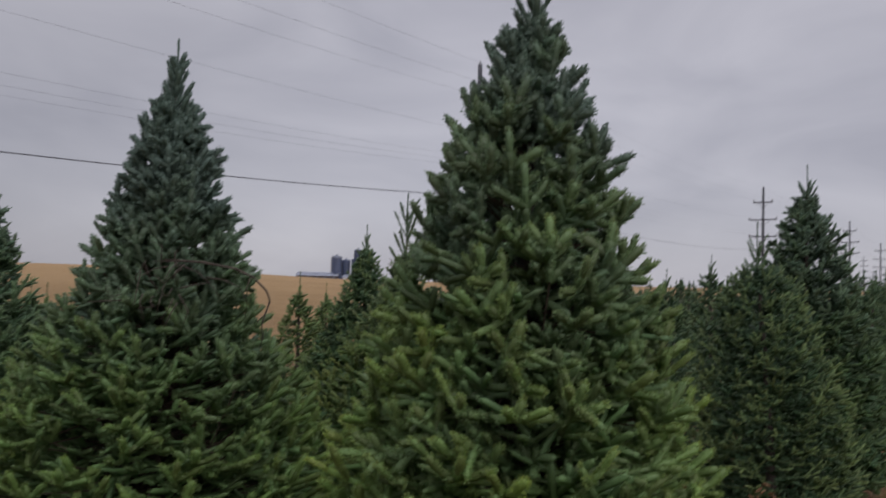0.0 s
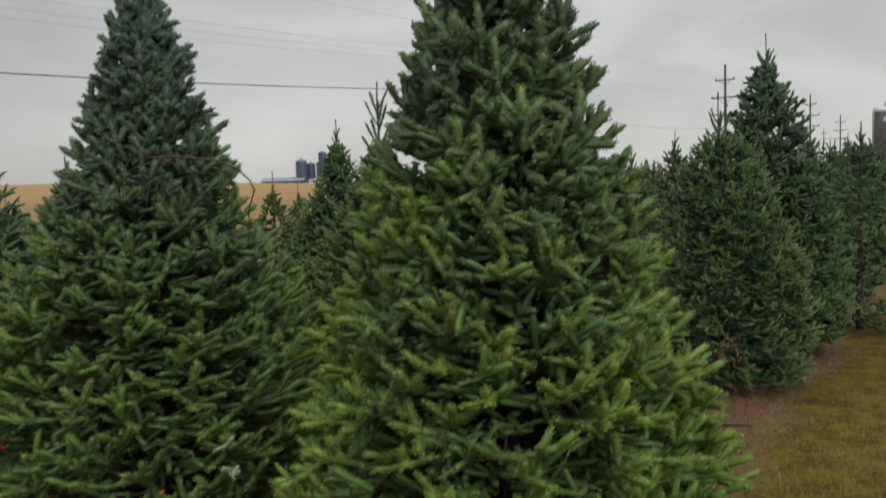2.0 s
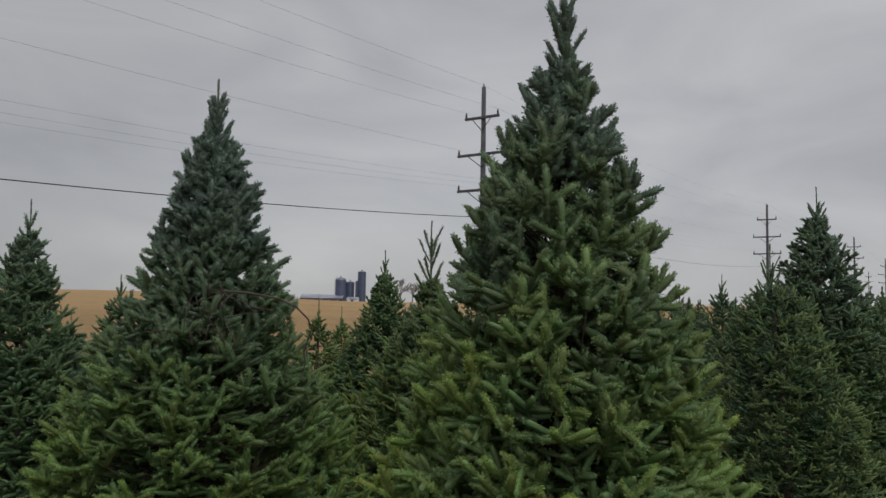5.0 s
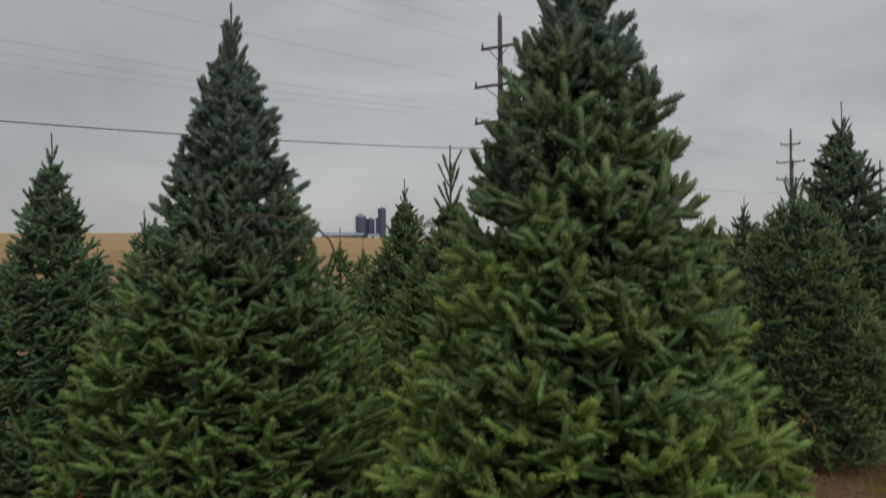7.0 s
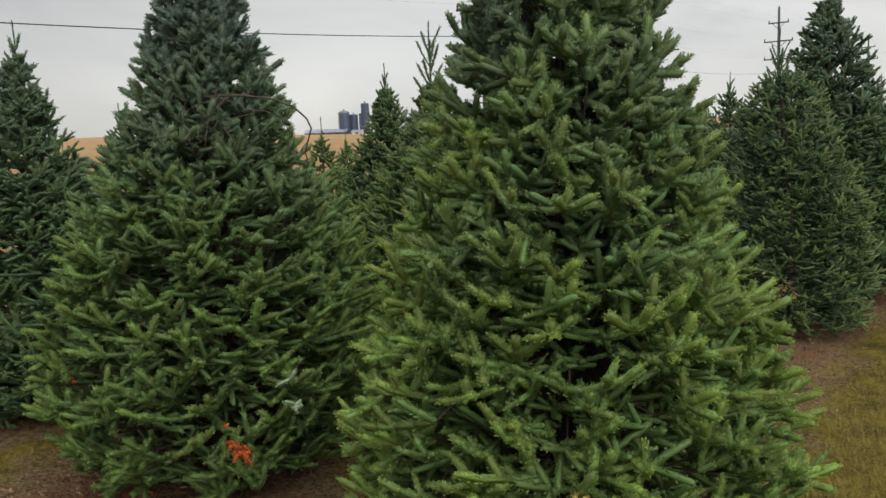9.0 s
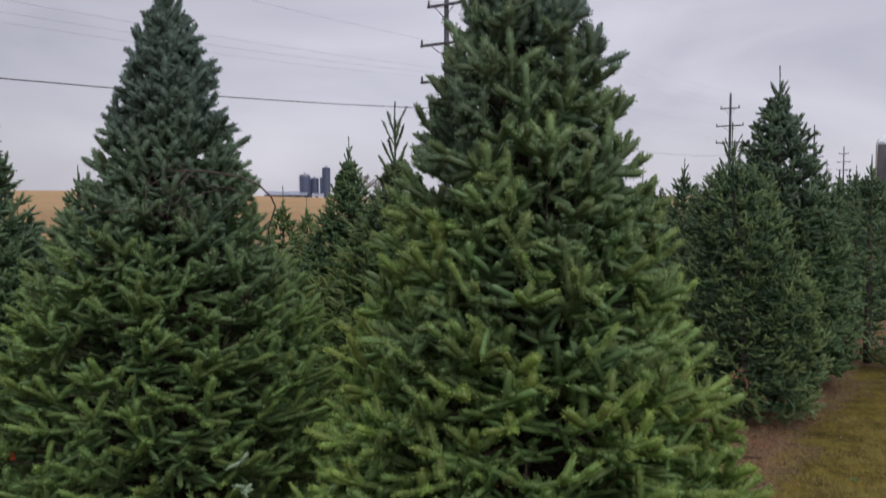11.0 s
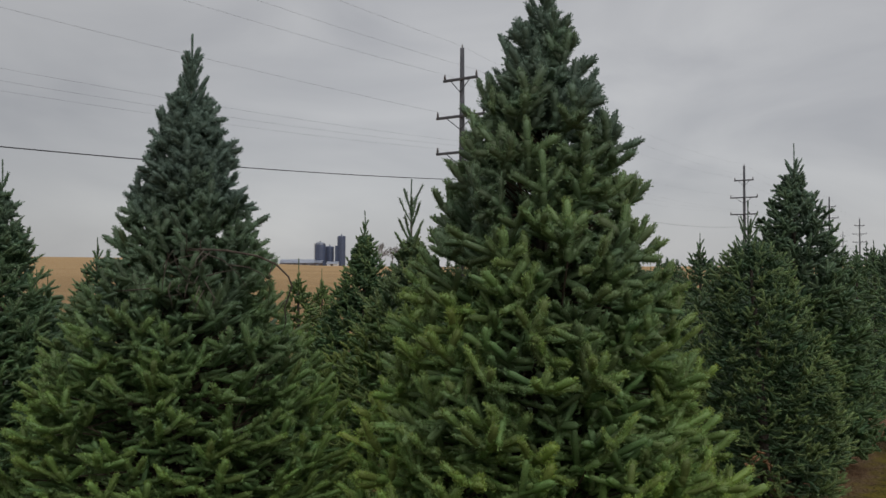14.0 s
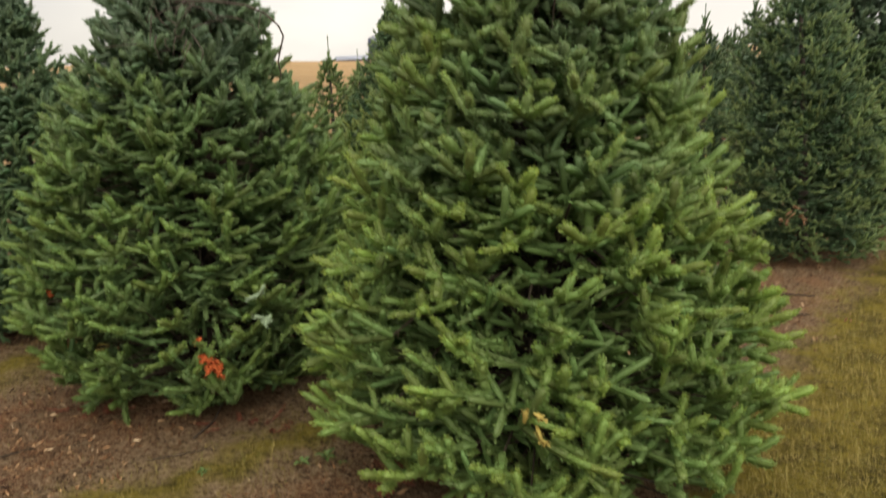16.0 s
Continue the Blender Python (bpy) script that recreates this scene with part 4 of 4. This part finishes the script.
def bare_tree(x, y, h, seed):
    rng = random.Random(seed)
    t = thing("bare_tree", pose(x, y, gz(x, y) - 0.2), "leafless grey tree on the far field", "tree", "bare trees by the farm")
    part("trunk", stem_bm([(0, 0, 0), (0.1, 0, h * 0.3), (0.0, 0.1, h * 0.45)], [h * 0.03, h * 0.022, h * 0.016], 7), MAT_BARE, t)
    bm = bmesh.new()

    def grow(p, d, length, r, depth):
        e = p + d * length
        tube(bm, [p, p + d * length * 0.5 + Vector((rng.gauss(0, 0.05), rng.gauss(0, 0.05), 0.03)) * length, e], [r, r * 0.8, r * 0.6], 4)
        if depth:
            for _ in range(4 if depth > 1 else 5):
                q = p + d * length * rng.uniform(0.45, 1.0)
                w = (d + Vector((rng.gauss(0, 0.5), rng.gauss(0, 0.5), rng.gauss(0.1, 0.35)))).normalized()
                grow(q, w, length * rng.uniform(0.5, 0.75), max(r * 0.55, 0.05), depth - 1)
    for k in range(7):
        a = 6.283 * k / 7 + rng.uniform(-0.3, 0.3)
        tilt = rng.uniform(0.25, 0.9)
        grow(Vector((0, 0, h * rng.uniform(0.25, 0.45))), Vector((math.cos(a) * math.sin(tilt), math.sin(a) * math.sin(tilt), math.cos(tilt))), h * 0.3, h * 0.012, 3)
    part("crown", bm, MAT_BARE, t, "bare branching twigs")


bare_tree(-77, 610, 20, 3)
bare_tree(-69, 620, 18, 4)
bare_tree(-60, 612, 19, 6)
bare_tree(-53, 618, 18, 7)


# ---- dead wood and discoloured shoots on the left fir ----
def dead_parts():
    rng = random.Random(8)
    o = LEFT_FIR.matrix_basis.translation

    def rel(p):
        return Vector(p) - o
    main = [(-1.172, 4.32, 1.766), (-0.996, 4.27, 1.759), (-0.855, 4.26, 1.736), (-0.775, 4.26, 1.70), (-0.726, 4.27, 1.65), (-0.709, 4.27, 1.609),
            (-0.729, 4.28, 1.556), (-0.743, 4.28, 1.51), (-0.738, 4.29, 1.46), (-0.749, 4.29, 1.42)]
    part("dead_branch", stem_bm([rel(p) for p in main], [0.006, 0.0055, 0.005, 0.0045, 0.0041, 0.0038, 0.0034, 0.003, 0.0024, 0.0014], 6), MAT_DEADWOOD, LEFT_FIR, "bare dead arching branch")
    for pts in (((-0.973, 4.253, 1.698), (-0.894, 4.253, 1.688), (-0.836, 4.272, 1.658), (-0.807, 4.282, 1.600), (-0.817, 4.292, 1.532)),
                ((-0.79, 4.26, 1.70), (-0.804, 4.25, 1.648), (-0.787, 4.26, 1.612)), ((-0.727, 4.28, 1.556), (-0.752, 4.27, 1.53), (-0.77, 4.28, 1.50)),
                ((-1.070, 4.214, 1.746), (-0.973, 4.165, 1.717), (-0.904, 4.155, 1.658), (-0.875, 4.175, 1.600))):
        part("dead_twig", stem_bm([rel(p) for p in pts], [0.0028 * (1 - 0.75 * i / (len(pts) - 1)) for i in range(len(pts))], 5), MAT_DEADWOOD, LEFT_FIR)
    for _ in range(22):
        p = Vector((rng.uniform(-1.28, -1.0), rng.uniform(4.1, 4.26), rng.uniform(1.58, 1.76)))
        d = Vector((rng.gauss(0, 0.6), rng.gauss(-0.35, 0.3), rng.gauss(-0.3, 0.6))).normalized() * rng.uniform(0.05, 0.16)
        bend = Vector((rng.gauss(0, 0.015), rng.gauss(0, 0.015), rng.gauss(0, 0.015)))
        part("dead_twig", stem_bm([rel(p), rel(p + d * 0.5 + bend), rel(p + d)], [0.0026, 0.002, 0.001], 5), MAT_DEADWOOD, LEFT_FIR)
    nr = np.random.default_rng(77)

    def tuft(name, host, place, mat, n, size, label):
        foot = Vector(place) - host.matrix_basis.translation
        sh = []
        for _ in range(n):
            d = Vector((rng.gauss(0, 0.6), rng.gauss(-0.7, 0.4), rng.gauss(0.0, 0.5))).normalized()
            sh.append((foot + Vector((rng.gauss(0, size * 0.3), rng.gauss(0, size * 0.2), rng.gauss(0, size * 0.3))), d, size * rng.uniform(0.7, 1.1), d.orthogonal().normalized(), 0.5))
        tagged(foliage(name, nr, sh, 50, 0.02, 0.003, 0.0015, (mat, MAT_TWIG), host, core=0.008), label)
    for place, n, size in (((-1.0, 3.91, 0.36), 12, 0.045), ((-0.98, 3.91, 0.32), 8, 0.04), ((-1.05, 3.95, 0.43), 3, 0.03), ((-1.78, 4.12, 0.59), 2, 0.03)):
        tuft("dead_shoot", LEFT_FIR, place, MAT_ORANGE, n, size, "dead orange needles")
    for place in ((0.267, 3.02, 0.54), (0.30, 3.02, 0.51)):
        tuft("dead_shoot", BIG, place, MAT_YELLOW, 2, 0.045, "yellowed needles")
    for place in ((1.95, 6.46, 0.45), (2.0, 6.46, 0.40), (1.9, 6.47, 0.38)):
        tuft("dead_shoot", ROUND, place, MAT_BROWN, 3, 0.06, "brown dead needles")
    tuft("dead_shoot", BIG, (0.767, 3.02, 0.28), MAT_YELLOW, 2, 0.04, "yellowed needles")
    for place, n, size in (((-0.76, 3.86, 0.64), 3, 0.05), ((-0.725, 3.86, 0.57), 4, 0.05)):
        tuft("pale_sprig", LEFT_FIR, place, MAT_PALE, n, size, "pale dried grey-green sprig")


dead_parts()


# ---- grass, litter and sticks on the ground ----
def near_ground(x, y):
    p = Vector((x * 1.7, y * 1.7, 0))
    fade = min(max(1 - (math.hypot(x, y) - 9) / 5, 0), 1)
    return gz(x, y) + fade * (0.028 * noise.noise(p) + 0.016 * noise.noise(p * 4.1) + 0.012 * noise.noise(p * 10.3))


def grass_patch():
    rng = np.random.default_rng(4)
    vs = []
    lim = 70000
    pts = np.concatenate([np.stack([0.4 + 6.1 * rng.random(lim) ** 1.3, 2.6 + 10 * rng.random(lim) ** 1.5], -1),
                          np.stack([rng.uniform(-3.2, 0.6, 90000), rng.uniform(2.8, 5.2, 90000)], -1)])
    pts = np.concatenate([pts, np.stack([rng.uniform(0.5, 3.0, 150000), 2.5 + 4.5 * rng.random(150000) ** 1.4], -1)])
    across = pts @ np.array((ROW_N.x, ROW_N.y))
    phase = np.abs(np.mod(across + 1.85 + 180.0, 1.8) - 0.9)            # 0.9 on a row's line, 0 midway between two rows
    wob = np.array([noise.noise(Vector((a * 1.3, b * 1.3, 3))) for a, b in pts])
    keep = np.where(across > -1.2 + wob * 0.35, rng.random(len(pts)) < 0.9, rng.random(len(pts)) < np.clip((0.42 - phase - wob * 0.5) / 0.5, 0, 0.75))
    keep |= (across < -1.2) & (rng.random(len(pts)) < 0.012)
    pts = pts[keep]
    n = len(pts)
    z = np.array([near_ground(a, b) for a, b in pts])
    h = rng.gamma(3.0, 0.008, n) + 0.010
    az = rng.uniform(0, 6.283, n)
    tilt = rng.uniform(0.3, 1.4, n)
    d = np.stack([np.cos(az) * np.sin(tilt), np.sin(az) * np.sin(tilt), np.cos(tilt)], -1)
    sd = np.stack([-np.sin(az), np.cos(az), np.zeros(n)], -1) * 0.0010
    base = np.stack([pts[:, 0], pts[:, 1], z - 0.004], -1)
    tip = base + d * h[:, None]
    tri = np.stack([base - sd, base + sd, tip], 1).reshape(-1, 3)
    me = mesh_from("grass", tri, np.arange(len(tri)).reshape(-1, 3), 3, mats=(MAT_LANE_GRASS,))
    tagged(new("grass", me), "short dry yellow-brown lane grass", "grass", kind="stuff")


def blade_material():
    m, nodes, links, b = material("lane_grass_blades", 0.75, 0.2)
    r = ramp_node(nodes, [(0.0, (0.146, 0.112, 0.029)), (0.45, (0.215, 0.163, 0.043)), (0.75, (0.292, 0.224, 0.073)), (1.0, (0.146, 0.155, 0.036))])
    links.new(nodes.new("ShaderNodeNewGeometry").outputs["Random Per Island"], r.inputs["Fac"])
    links.new(r.outputs["Color"], b.inputs["Base Color"])
    return m


MAT_LANE_GRASS = blade_material()
grass_patch()


def litter_material():
    m, nodes, links, b = material("needle_and_bark_litter", 0.9, 0.15)
    r = ramp_node(nodes, [(0.0, (0.02, 0.01, 0.005)), (0.35, (0.085, 0.034, 0.016)), (0.7, (0.23, 0.12, 0.055)), (0.95, (0.34, 0.21, 0.11)), (1.0, (0.42, 0.31, 0.19))])
    links.new(nodes.new("ShaderNodeNewGeometry").outputs["Random Per Island"], r.inputs["Fac"])
    links.new(r.outputs["Color"], b.inputs["Base Color"])
    return m


def litter():
    rng = np.random.default_rng(14)
    n = 95000
    pts = np.stack([rng.uniform(-3.6, 3.6, n), 2.6 + 5.4 * rng.random(n) ** 1.3], -1)
    across = pts @ np.array((ROW_N.x, ROW_N.y))
    phase = np.abs(np.mod(across + 1.85 + 180.0, 1.8) - 0.9)
    pts = pts[(across < -1.15) & (phase > 0.15 + rng.random(n) * 0.3) & ((pts[:, 0] < 1.1) | (rng.random(n) < 0.35))]
    n = len(pts)
    z = np.array([near_ground(a, b) for a, b in pts])
    az = rng.uniform(0, 6.283, n)
    ln = np.minimum(rng.gamma(1.6, 0.0046, n) + 0.0035, 0.020) * np.where(rng.random(n) < 0.05, 1.4, 1.0)
    wd = ln * rng.uniform(0.08, 0.38, n)
    d = np.stack([np.cos(az), np.sin(az), rng.normal(0, 0.25, n)], -1) * ln[:, None]
    s = np.stack([-np.sin(az), np.cos(az), rng.normal(0, 0.25, n)], -1) * wd[:, None]
    c = np.stack([pts[:, 0], pts[:, 1], z + rng.uniform(0.003, 0.014, n)], -1)
    quad = np.stack([c - d, c + s, c + d, c - s], 1).reshape(-1, 3)
    me = mesh_from("litter", quad, np.arange(len(quad)).reshape(-1, 4), 4, mats=(litter_material(),))
    tagged(new("litter", me), "brown needle, bark and leaf litter on bare soil", "litter", kind="stuff")


litter()


def stick(points, r, label="dark fallen stick lying on the litter"):
    rng = random.Random(int(points[0][0] * 1000))
    bm = stem_bm([(x + rng.gauss(0, 0.004), y + rng.gauss(0, 0.004), near_ground(x, y) + r + dz) for x, y, dz in points], [r * (1 - 0.6 * i / (len(points) - 1)) for i in range(len(points))], 6)
    me = bpy.data.meshes.new("stick")
    bm.to_mesh(me)
    bm.free()
    me.materials.append(MAT_STICK)
    tagged(new("stick", me), label, "stick", "fallen sticks")


stick([(-1.12, 3.93, 0), (-1.10, 4.08, 0.015), (-1.10, 4.2, 0.05), (-1.11, 4.3, 0.09)], 0.007, "dark fallen stick leaning into the fir")
stick([(-2.0, 3.56, 0), (-1.86, 3.68, 0.01), (-1.74, 3.80, 0.005)], 0.006)
stick([(-1.98, 3.52, 0), (-1.8, 3.5, 0.008), (-1.66, 3.52, 0.0)], 0.005)
stick([(-1.3, 3.72, 0), (-1.12, 3.76, 0.006), (-0.98, 3.85, 0.0)], 0.004)
stick([(1.55, 5.9, 0), (1.75, 5.95, 0.006), (1.95, 5.93, 0.0)], 0.009)
stick([(1.62, 5.6, 0), (1.8, 5.55, 0.006)], 0.007)


def fallen_sprig(x, y, count, wide, deep, seed):
    """Dead sprigs with their needles on, lying flat."""
    rng, nr = random.Random(seed), np.random.default_rng(seed)
    s = thing("fallen_sprig", pose(x, y, near_ground(x, y) + 0.008), "rust-red dead fir sprig lying on the litter", "fallen sprig", "dead sprigs on the litter")
    shoots = []
    for k in range(count):
        d = Vector((rng.gauss(0, 0.5), rng.gauss(-0.5, 0.5), rng.uniform(0.0, 0.25))).normalized()
        px, py = rng.gauss(0, wide), rng.gauss(0, deep)
        dz = near_ground(x + px, y + py) - near_ground(x, y)
        shoots.append((Vector((px, py, dz + 0.004)), d, rng.uniform(0.05, 0.09), Vector((0, 0, 1)), 0.5))
    foliage("dead_needles", nr, shoots, 60, 0.020, 0.0026, 0.0015, (MAT_RED, MAT_TWIG), s)


fallen_sprig(-0.20, 3.72, 30, 0.045, 0.12, 91)
fallen_sprig(-1.72, 4.22, 12, 0.06, 0.05, 92)
fallen_sprig(-0.92, 4.1, 14, 0.12, 0.06, 93)


def fallen_leaf(x, y, turn):
    leaf = thing("fallen_leaf", pose(x, y, near_ground(x, y) + 0.006, 12, 8, turn), "yellow fallen leaf lying on the litter", "leaf", "fallen leaves")
    bm = bmesh.new()
    left, mid, right = [], [], []
    for i in range(7):
        t = i / 6
        w = 0.016 * math.sin(math.pi * min(t + 0.04, 1)) ** 0.8 * (1 + 0.12 * math.sin(9 * t))
        z = 0.012 * t * t
        left.append(bm.verts.new((-w, 0.055 * t, z + w * 0.35)))
        mid.append(bm.verts.new((0, 0.055 * t, z)))
        right.append(bm.verts.new((w, 0.055 * t, z + w * 0.35)))
    for i in range(6):
        bm.faces.new((left[i], mid[i], mid[i + 1], left[i + 1]))
        bm.faces.new((mid[i], right[i], right[i + 1], mid[i + 1]))
    part("blade", bm, MAT_YELLOW_LEAF, leaf)
    part("stalk", stem_bm([(0, -0.02, 0.004), (0, 0.0, 0.001)], [0.0012, 0.001], 5), MAT_TWIG, leaf)


MAT_YELLOW_LEAF = plain("yellow_leaf", (0.42, 0.27, 0.03), (0.62, 0.42, 0.06), 40, 0.6, 0.3)
fallen_leaf(-0.49, 4.03, 40)
fallen_leaf(-0.46, 4.0, 150)


def weed(x, y, seed, size):
    """A low green weed: a rosette of small leaves."""
    rng = random.Random(seed)
    w = thing("weed", pose(x, y, near_ground(x, y)), "low green weed among dry grass", "weed", "weeds in the grass")
    for k in range(9):
        bm = bmesh.new()
        az, tilt = 2.4 * k + rng.uniform(-0.3, 0.3), rng.uniform(0.3, 1.1)
        d = Vector((math.cos(az) * math.cos(tilt), math.sin(az) * math.cos(tilt), math.sin(tilt)))
        sd = Vector((-math.sin(az), math.cos(az), 0))
        ln = size * rng.uniform(0.7, 1.2)
        rows = []
        for i in range(5):
            t = i / 4
            p = d * ln * t - Vector((0, 0, 0.35 * ln * t * t))
            hw = ln * 0.2 * math.sin(math.pi * (0.08 + 0.9 * t))
            rows.append((bm.verts.new(p - sd * hw + Vector((0, 0, hw * 0.4))), bm.verts.new(p), bm.verts.new(p + sd * hw + Vector((0, 0, hw * 0.4)))))
        for a, b in zip(rows, rows[1:]):
            bm.faces.new((a[0], a[1], b[1], b[0]))
            bm.faces.new((a[1], a[2], b[2], b[1]))
        part("leaf", bm, MAT_WEED, w)


MAT_WEED = plain("weed_leaf", (0.05, 0.09, 0.02), (0.11, 0.17, 0.045), 40, 0.6, 0.3)
for wx, wy, ws in ((-0.52, 3.78, 0.05), (-0.60, 3.72, 0.045), (-0.45, 3.74, 0.035), (1.75, 3.9, 0.03), (1.95, 4.5, 0.035), (2.35, 5.6, 0.04), (-0.95, 3.62, 0.035)):
    weed(wx, wy, int(wx * 100) + 500, ws)
